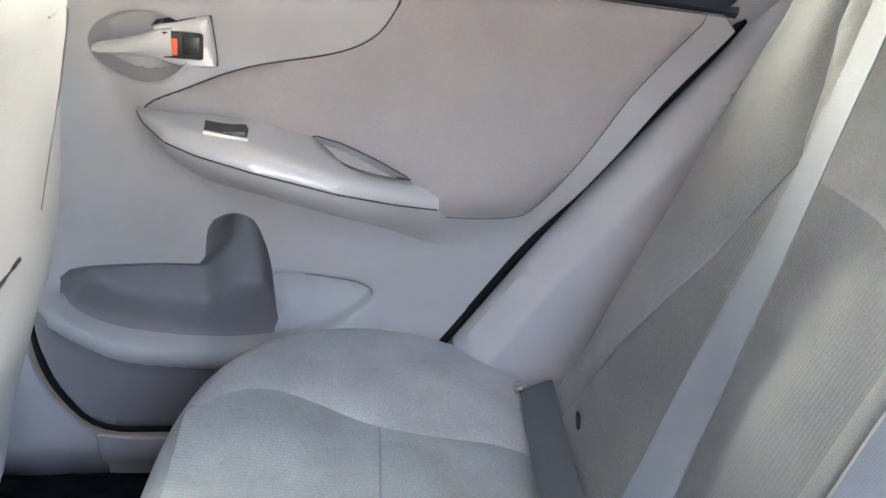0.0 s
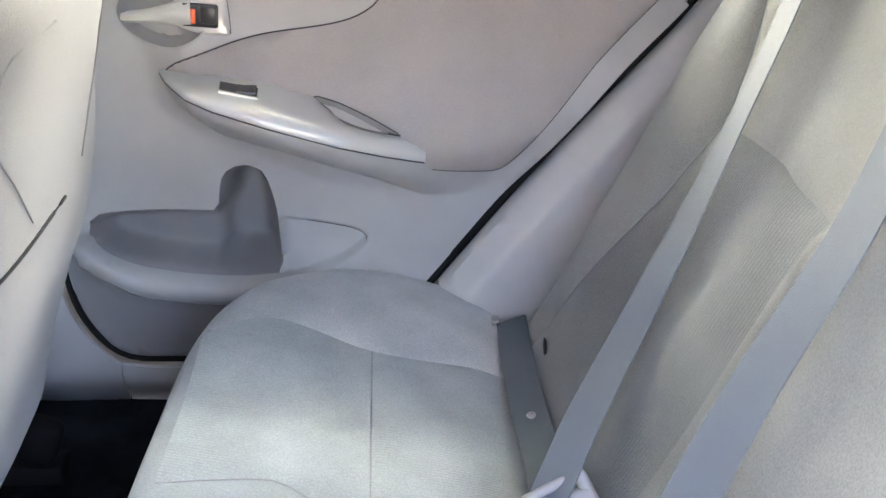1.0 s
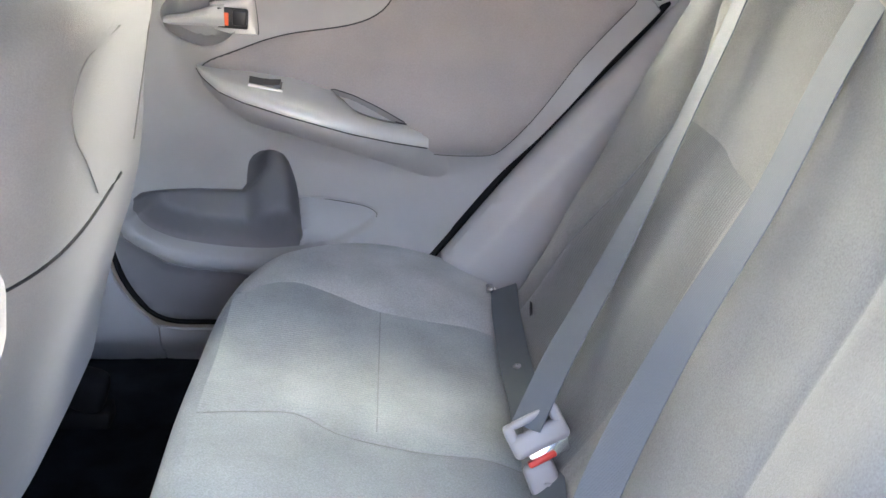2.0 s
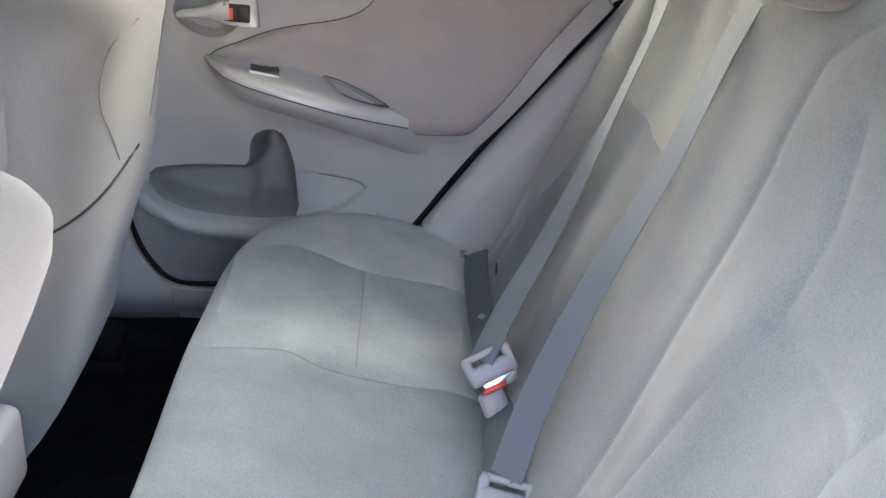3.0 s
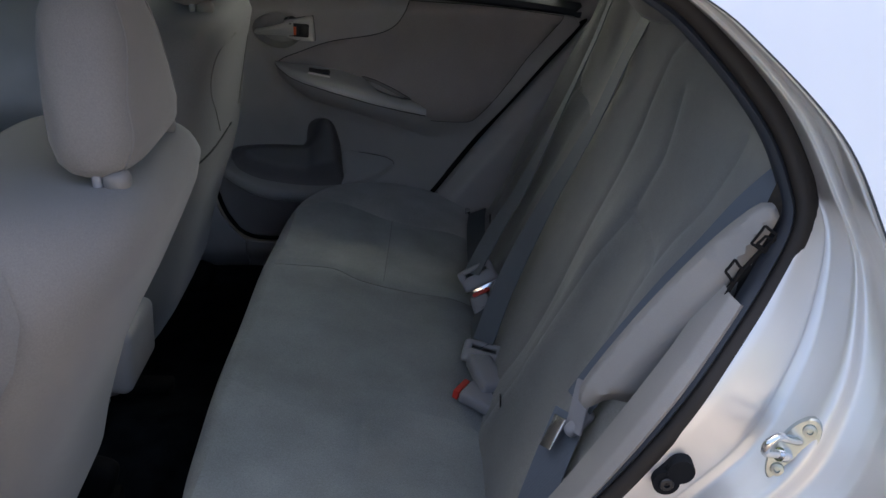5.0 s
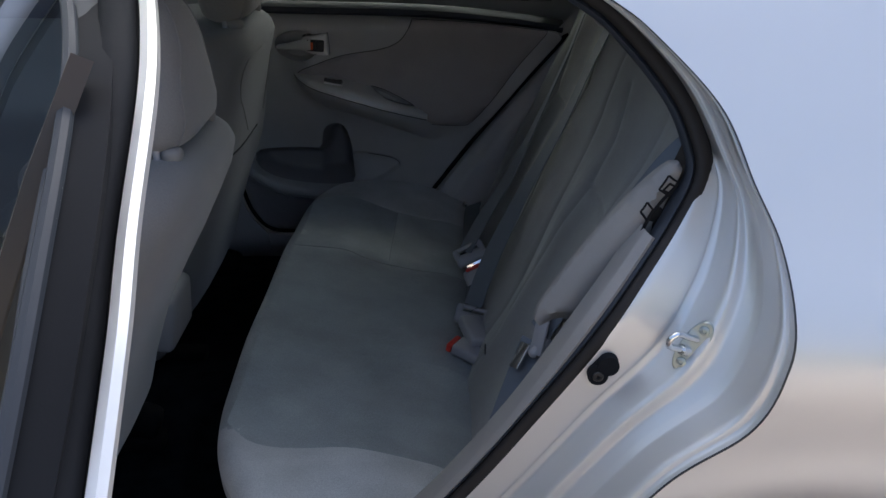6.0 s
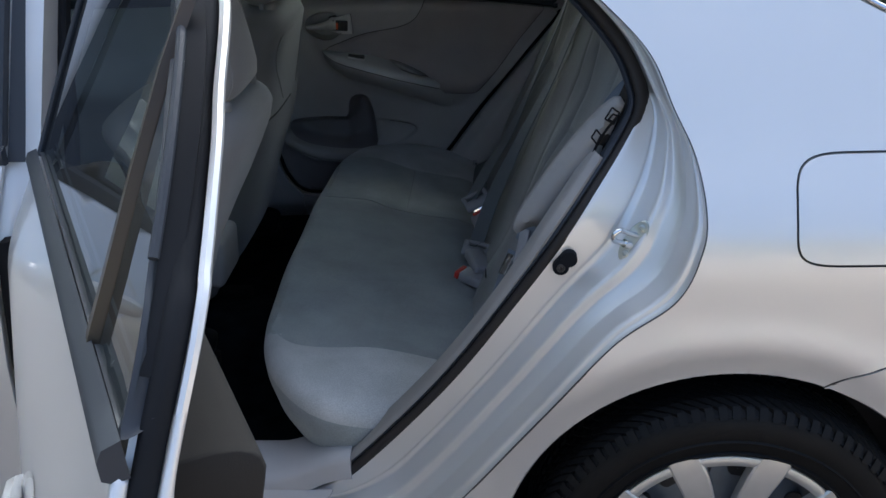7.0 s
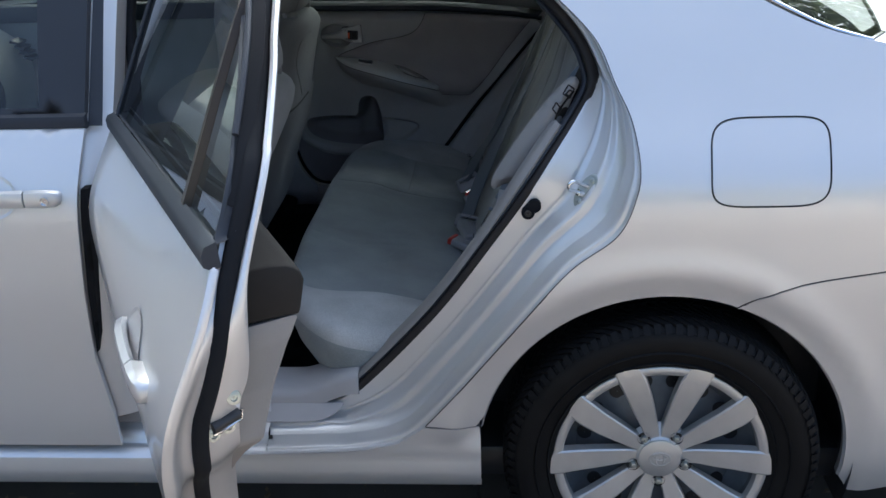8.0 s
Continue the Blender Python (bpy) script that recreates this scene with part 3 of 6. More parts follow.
jamb_f = sorted({round(r[0] + d, 4) for r in JAMB[1:-1] for d in (-0.006, 0.006)} | {0.0, 0.13, 0.21, 0.28, 0.46, 0.52, 0.65, 0.755, 0.845, 0.96, 1.0})
part("door_jamb", loft([[jamb_at(i, f) for f in jamb_f] for i in range(NE)], closed=False), PAINT, car, "painted silver door jamb with two stepped ridges", sharp=75)
part("door_jamb", loft([[Vector(over(jamb_at(i, f))) for f in (0, 0.5, 1)] for i in range(0, NE, 2)], closed=False), PAINT, car, flip=True)
part("panel_edge_gap", sweep([left(x, z) + Vector((0, 0.0015, 0)) for x, z in EDGE if z > 0.392], [(-0.0008, -0.0015), (0.0008, -0.0015), (0.0008, 0.002), (-0.0008, 0.002)]), BLACK, car)

# rubber seal round the opening
seal_pts = [Vector((x, side_y(x, z) + JAMB_IN, z)) for x, z in SEAL]
SEAL_SECTION = [(-0.020, 0.012), (-0.0175, -0.002), (-0.011, -0.009), (-0.003, -0.010), (0.0015, -0.006), (0.002, 0.012)]
LIP_SECTION = [(0.0015, 0.010), (0.0025, -0.004), (0.006, -0.0075), (0.0105, -0.005), (0.0125, 0.001), (0.0125, 0.012)]
seal_pts = seal_pts[next(i for i, p in enumerate(SEAL) if p[0] > -0.634):]
part("door_seal", sweep(seal_pts, [(u * 1.15, v * 1.2) for u, v in SEAL_SECTION]), SEALBROWN, car, "soft brown-black rubber door seal", sharp=70)
part("seal_lip", sweep(seal_pts, LIP_SECTION), FLAT, car, "slate-blue inner lip of the door seal", sharp=70)
SEAL_FRONT = [Vector((x, side_y(x, z) + JAMB_IN, z)) for x, z in [tuple(p) for p in spline([(-1.02, 1.33), (-1.05, 1.20), (-1.03, 1.0), (-1.01, 0.75), (-1.0, 0.55), (-0.97, 0.45), (-0.90, 0.41)], 40)]]
part("door_seal", sweep(SEAL_FRONT, SEAL_SECTION), RUBBER, car)

# sill under the doors
SILL = [(0.07, 0.238), (0.042, 0.242), (0.031, 0.252), (0.026, 0.285), (0.029, 0.312), (0.040, 0.326), (0.056, 0.329), (0.066, 0.325), (0.070, 0.331), (0.074, 0.345), (0.082, 0.350), (0.098, 0.352), (0.112, 0.362), (0.118, 0.385), (0.128, 0.398), (0.16, 0.401), (0.19, 0.398)]
part("rocker_panel", loft([[Vector((x, y, z)) for y, z in SILL[:5]] for x in np.linspace(-2.6, -0.3605, 40)], closed=False), PAINT, car, "silver rocker panel", sharp=75)
part("sill_step", loft([[Vector((x, y, z)) for y, z in SILL[4:]] for x in np.linspace(-2.6, -0.805, 30)], closed=False), PAINT, car, "silver stepped sill under the door", sharp=75)
part("rocker_panel", sheet([(-0.86, 0.306), (-0.86, 0.3225), (-0.80, 0.3235), (-0.69, 0.327), (-0.60, 0.334), (-0.53, 0.349), (-0.472, 0.389), (-0.362, 0.386), (-0.3605, 0.36), (-0.3605, 0.306)], lambda x, z: Vector((x, float(np.interp(z, (0.306, 0.312, 0.33), (0.0275, 0.0285, 0.0265))) * ease(0.385, 0.33, z) + side_y(x, z) * ease(0.33, 0.385, z), z)), 0.010, skirt=[(0.0, 0.03)], down=(0, 1, 0)), PAINT, car, "silver end of the rocker panel before the wheel", sharp=60)
part("rocker_seam", sweep([left(x, 0.3885) + Vector((0, 0.0005, 0)) for x in (-0.47, -0.42, -0.362)], [(-0.0008, 0.0002), (0.0008, 0.0002), (0.0008, 0.004), (-0.0008, 0.004)]), LOWGREY, car)
part("rocker_panel", sheet([(-2.6, 0.24), (-0.37, 0.24), (-0.37, 0.40), (-2.6, 0.40)], right, 0.2, wind=-1), PAINT, car)
part("underbody", block(4.2, 1.5, 0.08, (-0.9, MID, 0.24), 0.02), BLACK, car)

# roof, lining, glass
def roof_z(x, y):
    return 1.475 - 0.13 * abs((y - MID) / 0.56) ** 2.4 * 0.62 - 0.05 * ((x + 0.95) / 0.9) ** 2
part("roof", sheet([(-2.0, 0.36), (-0.2, 0.36), (-0.06, 0.5), (-0.03, MID), (-0.06, 1.26), (-0.2, 1.40), (-2.0, 1.40)], lambda x, y: Vector((x, y, roof_z(x, y))), 0.08), PAINT, car, "silver roof skin")
part("roof_lining", sheet([(-1.9, 0.30), (-0.2, 0.30), (-0.1, MID), (-0.2, 1.46), (-1.9, 1.46)], lambda x, y: Vector((x, y, roof_z(x, y) - 0.045)), 0.08, wind=-1), LINER, car, "pale woven roof lining")


def back_glass(s, y):
    """s runs down the rear window from roof (0) to shelf (1)."""
    k = abs((y - MID) / 0.70)
    x = -0.10 + 0.50 * s + 0.06 * (1 - k * k)
    z = float(np.interp(s, (0, 0.26, 0.54, 0.76, 0.97, 1.05), (1.345, 1.275, 1.195, 1.147, 1.118, 1.108))) + 0.06 * (1 - k ** 2.2)
    return Vector((x, y, z))


def glass_side(s):
    x, z = -0.10 + 0.50 * s, float(np.interp(s, (0, 0.26, 0.54, 0.76, 0.97, 1.05), (1.345, 1.275, 1.195, 1.147, 1.118, 1.108)))
    return side_y(x, z)
gl = [(s, glass_side(s) + 0.012) for s in np.linspace(0, 0.93, 14)] + [(0.99, glass_side(1) + 0.07)]
gl += [(s, 2 * MID - y) for s, y in gl[::-1]]
part("rear_window", sheet(gl, back_glass, 0.06), DARKGLASS, car, "tinted rear window reflecting trees")
gl_in = [(s * 0.97 + 0.012, y + 0.045 if y < MID else y - 0.045) for s, y in gl]
part("window_border", sheet(gl, lambda s, y: back_glass(s, y) + Vector((0, 0, -0.004)), 0.06, holes=[gl_in]), BLACK, car, "black border of the rear window")
part("window_trim", tube([back_glass(s, y - 0.006) + Vector((0, 0, 0.002)) for s, y in gl[:15]], 0.0045, 8), CHROME, car, "bright strip along the rear window's edge")
def deck_z(x, y):
    return 1.128 - 0.06 * max(0, (x - 0.42)) - 0.10 * abs((y - MID) / 0.74) ** 5
part("boot_lid", sheet([(0.42, 0.165), (0.66, 0.18), (0.98, 0.26), (0.98, 1.50), (0.66, 1.58), (0.42, 1.595)], lambda x, y: Vector((x, y, deck_z(x, y) - 0.025)), 0.06, skirt=[(0.01, 0.05)]), PAINT, car, "silver boot lid")
part("tail_end", sheet([(0.25, 0.25), (1.5, 0.25), (1.5, 1.05), (0.25, 1.05)], lambda y, z: Vector((0.95 + 0.04 * math.sin(z * 3), y, z)), 0.1, wind=1), PAINT, car)
part("bonnet", sheet([(-3.3, 0.25), (-2.35, 0.12), (-2.35, 1.64), (-3.3, 1.51)], lambda x, y: Vector((x, y, 0.99 + 0.12 * (x + 2.35))), 0.15, skirt=[(0.02, 0.5)]), PAINT, car, "silver bonnet")
part("windscreen", sheet([(0.25, 0.0), (1.51, 0.0), (1.40, 1.0), (0.36, 1.0)], lambda y, s: Vector((-2.45 + 0.65 * s - 0.1 * (1 - abs((y - MID) / 0.7) ** 2), y, 0.98 + 0.42 * s)), 0.1), GLASS, car, "tinted windscreen")

# the closed far side: door skins and glass
FAR_GLASS = [tuple(p) for p in spline([(-1.02, 1.0), (-1.02, 1.2), (-0.98, 1.325), (-0.75, 1.33), (-0.52, 1.312), (-0.34, 1.262), (-0.24, 1.19), (-0.20, 1.09), (-0.22, 1.0)], 40)]
far_skin = [(-1.09, 0.34), (-0.60, 0.335)] + [p for p in EDGE if p[1] > 0.36 and p[0] > -1.0] + [(-1.09, 1.362)]
part("far_door_skin", sheet(far_skin, right, 0.05, holes=[FAR_GLASS], wind=-1), PAINT, car)
part("far_side_glass", sheet(grown(FAR_GLASS, 0.01), lambda x, z: right(x, z) + Vector((0, -0.012, 0)), 0.06, wind=-1), GLASS, car, "tinted side window of the closed back door")
FRONT_GLASS = [(-1.20, 1.01), (-2.05, 0.99), (-1.85, 1.20), (-1.62, 1.345), (-1.20, 1.345)]
part("far_door_skin", sheet([(-1.10, 0.40), (-1.10, 1.40), (-1.55, 1.40), (-1.95, 1.22), (-2.3, 1.0), (-2.4, 0.40)], right, 0.08, holes=[FRONT_GLASS], wind=-1), PAINT, car)
part("far_side_glass", sheet(grown(FRONT_GLASS, 0.01), lambda x, z: right(x, z) + Vector((0, -0.012, 0)), 0.1, wind=-1), GLASS, car)
part("front_wing", sheet([(-2.4, 0.40), (-2.4, 0.98), (-3.3, 0.88), (-3.3, 0.30)], right, 0.1, wind=-1), PAINT, car)
part("front_wing", sheet([(-2.4, 0.40), (-2.4, 0.98), (-3.3, 0.88), (-3.3, 0.30)], left, 0.1), PAINT, car)


# ---- rear wheel ----
def build_wheel(cx, cy, cz, side, detailed):
    """A wheel at the car's left (side 1) or right (-1): cy is its outer face."""
    def at(y):
        return cy + side * y
    R = 0.316
    wheel = part("wheel", lathe([(0.197, at(0.03)), (0.197, at(0.17))], 48, (cx, 0, cz)), STEELWHEEL, car, "black tyre on a steel wheel with a silver ten-spoke cover")
    prof = [(0.205, 0.030), (0.216, 0.012), (0.222, 0.008), (0.232, 0.004), (0.262, -0.006), (0.284, -0.004), (0.299, 0.004), (0.306, 0.014), (0.310, 0.022), (0.311, 0.06), (0.311, 0.15), (0.306, 0.188), (0.26, 0.21), (0.21, 0.175)]
    bm = lathe([(r, at(y)) for r, y in prof], 96, (cx, 0, cz))
    # rings moulded into the sidewall
    for rr, yy in ((0.226, 0.004), (0.2945, 0.0005), (0.252, -0.0045)):
        part("sidewall_ring", lathe([(rr - 0.0025, at(yy + 0.001)), (rr, at(yy - 0.0022)), (rr + 0.0025, at(yy + 0.001))], 96, (cx, 0, cz)), TYRE, wheel)
    part("tyre", bm, TYRE, wheel, "black tyre with a blocky winter-style tread", sharp=50)
    # tread blocks: rows across the tread, each slanted
    bm = bmesh.new()
    N = 92
    rows = ((0.008, 0.026), (0.028, 0.046), (0.049, 0.066), (0.069, 0.088), (0.094, 0.113), (0.116, 0.134), (0.137, 0.154), (0.156, 0.174))
    sweep_back = lambda yy: 0.30 * (abs(yy - 0.091) / 0.083) ** 1.5   # the grooves curve back towards both shoulders
    for k in range(N):
        for n_row, (y0, y1) in enumerate(rows):
            a0 = 2 * math.pi * (k + 0.5 * (n_row > 3)) / N
            wide = 2 * math.pi / N * 0.66
            quad = []
            for rr in (0.304, R):
                for da, yy in ((0, y0), (wide, y0), (wide, y1), (0, y1)):
                    r2 = rr - (0.008 if yy < 0.012 or yy > 0.17 else 0.0)
                    a = a0 + da - sweep_back(yy)
                    quad.append(bm.verts.new((cx + r2 * math.cos(a), at(yy), cz + r2 * math.sin(a))))
            b, t = quad[:4], quad[4:]
            for f in ((t[0], t[1], t[2], t[3]), (b[0], b[1], t[1], t[0]), (b[1], b[2], t[2], t[1]), (b[2], b[3], t[3], t[2]), (b[3], b[0], t[0], t[3])):
                bm.faces.new(f)
    # shoulder lugs reaching down the sidewall
    for k in range(N):
        a0, wide = 2 * math.pi * k / N - sweep_back(0.008), 2 * math.pi / N * 0.62
        ring = []
        for rr, yy in ((0.309, 0.011), (0.302, 0.0045), (0.292, -0.001)):
            ring.append([bm.verts.new((cx + rr * math.cos(a0 + d), at(yy - 0.003), cz + rr * math.sin(a0 + d))) for d in (0, wide)] + [bm.verts.new((cx + rr * math.cos(a0 + d), at(yy + 0.004), cz + rr * math.sin(a0 + d))) for d in (wide, 0)])
        for a, b in zip(ring, ring[1:]):
            for i in range(4):
                bm.faces.new((a[i], a[(i + 1) % 4], b[(i + 1) % 4], b[i]))
    tagged(part("tread", bm, TYRE, wheel, "slanted tread blocks with open grooves", sharp=30), kind="stuff")
    if not detailed:
        part("wheel_disc", lathe([(0.001, at(0.02)), (0.20, at(0.03))], 32, (cx, 0, cz)), HUBCAP, wheel)
        return
    # steel wheel behind, with round holes
    bm = lathe([(0.20, at(0.045)), (0.185, at(0.075)), (0.165, at(0.085)), (0.12, at(0.07)), (0.07, at(0.062)), (0.001, at(0.06))], 64, (cx, 0, cz))
    part("steel_disc", bm, STEELWHEEL, wheel, "dark steel disc seen between the spokes")
    for k in range(16):
        a = 2 * math.pi * (k + 0.5) / 16
        part("disc_hole", lathe([(0.001, at(0.0755)), (0.0155, at(0.0755)), (0.0165, at(0.0775))], 16, (cx + 0.150 * math.cos(a), 0.0, cz + 0.150 * math.sin(a))), BLACK, wheel)
    # cover: outer ring, ten spokes in five pairs, hub
    part("cover_ring", lathe([(0.2150, at(0.018)), (0.2135, at(0.012)), (0.2085, at(0.0095)), (0.201, at(0.0110)), (0.1955, at(0.014)), (0.193, at(0.03))], 96, (cx, 0, cz)), HUBCAP, wheel, "silver outer ring of the wheel cover")
    for k in range(10):
        pair, s = divmod(k, 2)
        mid = radians(90 + 72 * pair)
        way = 1 if s else -1
        rings = []
        for r, off, half, dep in ((0.2095, 0.0735, 0.029, 0.0100), (0.203, 0.0705, 0.030, 0.0085), (0.18, 0.0600, 0.030, 0.008), (0.14, 0.0445, 0.0265, 0.013), (0.10, 0.0315, 0.0225, 0.020), (0.07, 0.0215, 0.0185, 0.026), (0.040, 0.013, 0.0150, 0.029)):
            # a spoke runs in from the ring towards the hub, spreading outwards
            row = []
            for u, dy in ((-1.0, 0.020), (-0.95, 0.0025), (-0.82, 0.0), (0.82, 0.0008), (0.95, 0.0035), (1.0, 0.022)):
                lx, ly = way * (off + half * u * -1 * 1.0), r
                ca, sa = math.cos(mid - math.pi / 2), math.sin(mid - math.pi / 2)
                row.append(Vector((cx + lx * ca - ly * sa, at(dep + dy), cz + lx * sa + ly * ca)))
            rings.append(row)
        bm = loft(rings, closed=False)
        bmesh.ops.recalc_face_normals(bm, faces=bm.faces)
        part("spoke", bm, HUBCAP, wheel, sharp=35)
    part("cover_hub", lathe([(0.070, at(0.050)), (0.060, at(0.036)), (0.046, at(0.029)), (0.042, at(0.026)), (0.042, at(0.022)), (0.036, at(0.0195)), (0.001, at(0.019))], 48, (cx, 0, cz)), HUBCAP, wheel, "silver hub cap with a plain oval emblem")
    bm = bmesh.new()
    for rx, rz in ((0.021, 0.015), (0.008, 0.015), (0.015, 0.006)):
        tube([Vector((cx + rx * math.cos(2 * math.pi * i / 28), at(0.0185), cz + (0.004 if rz < 0.01 else 0) + rz * math.sin(2 * math.pi * i / 28))) for i in range(28)], 0.0016, 6, closed=True, bm=bm)
    part("emblem", bm, HUBCAP, wheel)
    for k in range(5):
        a = radians(90 + 36 + 72 * k)
        px, pz = cx + 0.0545 * math.cos(a), cz + 0.0545 * math.sin(a)
        part("nut_well", lathe([(0.0135, at(0.026)), (0.0125, at(0.030)), (0.0115, at(0.0285)), (0.001, at(0.0285))], 18, (px, 0, pz)), BLACK, wheel)
        part("wheel_nut", lathe([(0.0085, at(0.030)), (0.0085, at(0.024)), (0.006, at(0.0195)), (0.001, at(0.0185))], 6, (px, 0, pz)), ZINC, wheel, "hexagonal wheel nut")


build_wheel(0.0, 0.016, 0.31, 1, True)
build_wheel(0.0, 2 * MID - 0.016, 0.31, -1, False)
build_wheel(-2.6, 0.016, 0.31, 1, False)
build_wheel(-2.6, 2 * MID - 0.016, 0.31, -1, False)

# ---- inside of the car: floor, pillars, trim ----
part("floor_carpet", sheet([(-2.3, 0.20), (-0.40, 0.20), (-0.40, 1.68), (-2.3, 1.68)], lambda x, y: Vector((x, y, 0.304 + 0.05 * math.exp(-((y - MID) / 0.12) ** 2) + 0.004 * math.sin(x * 40) * math.sin(y * 37))), 0.05), CARPET, car, "black carpeted floor")
part("floor_wall", sheet([(0.2, 0.20), (1.56, 0.20), (1.56, 0.455), (0.2, 0.455)], lambda y, z: Vector((-0.42, y, z)), 0.1), CARPET, car)
part("floor_wall", sheet([(-2.3, 0.2), (-0.4, 0.2), (-0.4, 0.40), (-2.3, 0.40)], lambda x, z: Vector((x, 0.245, z)), 0.1), CARPET, car)

GAP = [tuple(p) for p in spline([(-0.165, 0.95), (-0.21, 0.888), (-0.31, 0.772), (-0.411, 0.65), (-0.511, 0.519), (-0.575, 0.44), (-0.65, 0.40), (-0.76, 0.388), (-0.867, 0.390), (-0.952, 0.397), (-1.0, 0.450), (-1.019, 0.524), (-1.013, 0.639), (-1.02, 0.80), (-1.04, 0.985)], 100)]


def pillar_y(x, z):
    return 1.597 + 0.03 * ease(0.36, 0.31, z) - 0.02 * math.exp(-((z - 0.335) / 0.008) ** 2) * 0.2
low = [p for p in GAP if p[1] < 0.53]
scuff = [(x, z - 0.013) for x, z in low if x > -0.945]
part("scuff_plate", sheet(scuff + [(-0.957, 0.383), (-0.957, 0.300), (-0.45, 0.300), (-0.45, 0.52)], lambda x, z: Vector((x, pillar_y(x, z), z)), 0.012, wind=-1, skirt=[(0.002, 0.004)], down=(0, 1, 0)), GREY, car, "light grey plastic sill cover")
post = [(-0.961, 0.300), (-0.961, 0.381)] + [(x - 0.012, z - 0.004) for x, z in GAP if x < -0.965] + [(-1.06, 1.05), (-1.09, 1.38), (-1.20, 1.38), (-1.16, 1.0), (-1.16, 0.7), (-1.24, 0.40), (-1.45, 0.34), (-1.45, 0.312)]
part("pillar_trim", sheet(post, lambda x, z: Vector((x, pillar_y(x, z) - max(0, z - 0.95) * 0.5, z)), 0.02, wind=-1, skirt=[(0.002, 0.004)], down=(0, 1, 0)), GREY, car, "light grey lower trim of the centre pillar")
part("door_gap", sweep([Vector((x, 1.612 - 0.45 * max(0, z - 0.95), z)) for x, z in GAP], [(-0.0068, 0.008), (-0.0055, -0.010), (0.0, -0.013), (0.0055, -0.010), (0.0068, 0.008)]), DEEPBLACK, car, "black rubber seal round the closed door")

# side bolsters beside the seat back, both sides
BOLSTER = [(-0.499, 0.518), (-0.398, 0.650), (-0.294, 0.772), (-0.192, 0.888), (-0.140, 0.955), (-0.12, 1.0), (-0.06, 1.02), (-0.13, 0.935), (-0.19, 0.80), (-0.21, 0.653), (-0.25, 0.50), (-0.27, 0.41), (-0.47, 0.41), (-0.495, 0.47)]


def bolster_y(x, z):
    return 1.584 - 0.028 * ease(-0.006, 0.034, depth_in(x, z, BOLSTER)) - 0.25 * max(0.0, z - 0.93)
part("side_panel", sheet(BOLSTER, lambda x, z: Vector((x, bolster_y(x, z), z)), 0.009, wind=-1, skirt=[(0.004, 0.012), (0.004, 0.05)], down=(0, 1, 0)), SIDETRIM, car, "light grey side panel between seat back and door")

# left side: strip of trim along the seal and the hollow with the belt guide
inner = [i for i in range(NE) if SEAL[i][1] < 0.965 and SEAL[i][0] > -0.632]
rows = []
for i in inner:
    s, y0 = SEAL[i], side_y(*SEAL[i]) + JAMB_IN
    a, b = SEAL[max(i - 1, 0)], SEAL[min(i + 1, NE - 1)]
    tx, tz = b[0] - a[0], b[1] - a[1]
    l = math.hypot(tx, tz)
    nx, nz = -tz / l, tx / l
    k = 0.62 + 0.38 * ease(0.72, 0.88, s[1])
    rows.append([Vector((s[0] + nx * d * k, y0 + e, s[1] + nz * d * k)) for d, e in ((0.006, 0.002), (0.010, -0.006), (0.014, -0.008), (0.023, -0.002), (0.0255, 0.002), (0.026, 0.04))])
part("pillar_strip", loft(rows, closed=False), VINYL, car, "pale trim strip inside the door seal")
LEFT_BOL = [tuple(p) for p in spline([(-0.328, 0.828), (-0.305, 0.840), (-0.268, 0.838), (-0.222, 0.888), (-0.192, 0.950), (-0.184, 0.985), (-0.175, 1.012), (-0.163, 1.040), (-0.168, 1.050), (-0.181, 1.047), (-0.211, 1.019), (-0.246, 0.977), (-0.285, 0.924), (-0.322, 0.866), (-0.333, 0.842)], 60, True)]
part("side_panel", sheet(LEFT_BOL, lambda x, z: Vector((x, 0.216 - 0.014 * ease(0, 0.020, depth_in(x, z, LEFT_BOL)), z)), 0.007, skirt=[(0.002, 0.005), (0.001, 0.014)], down=(0, 1, 0)), VINYL, car, "pale padded side panel between seat back and door opening")
HOLLOW = [(-0.222, 0.956), (-0.205, 0.940), (-0.186, 0.938), (-0.170, 0.962), (-0.160, 1.000), (-0.153, 1.040), (-0.157, 1.070), (-0.168, 1.050), (-0.188, 1.005)]
part("belt_hollow", sheet(HOLLOW, lambda x, z: Vector((x, max(side_y(x, z) + 0.128, 0.200) + 0.012 * ease(0, 0.012, depth_in(x, z, HOLLOW)), z)), 0.008), DARKTRIM, car, "dark hollow behind the belt guide")
part("pillar_cover", sheet([(-0.145, 1.06), (0.05, 1.09), (0.05, 1.30), (-0.10, 1.36), (-0.40, 1.38), (-0.37, 1.29), (-0.26, 1.235), (-0.165, 1.145)], lambda x, z: Vector((x, side_y(x, z) + 0.14, z)), 0.05), LINER, car)
part("pillar_cover", sheet([(-0.145, 0.94), (0.05, 1.0), (0.05, 1.30), (-0.10, 1.36), (-0.40, 1.38), (-0.37, 1.29), (-0.26, 1.235), (-0.165, 1.145), (-0.13, 1.02)], lambda x, z: Vector((x, 2 * MID - side_y(x, z) - 0.14, z)), 0.05, wind=-1), LINER, car)
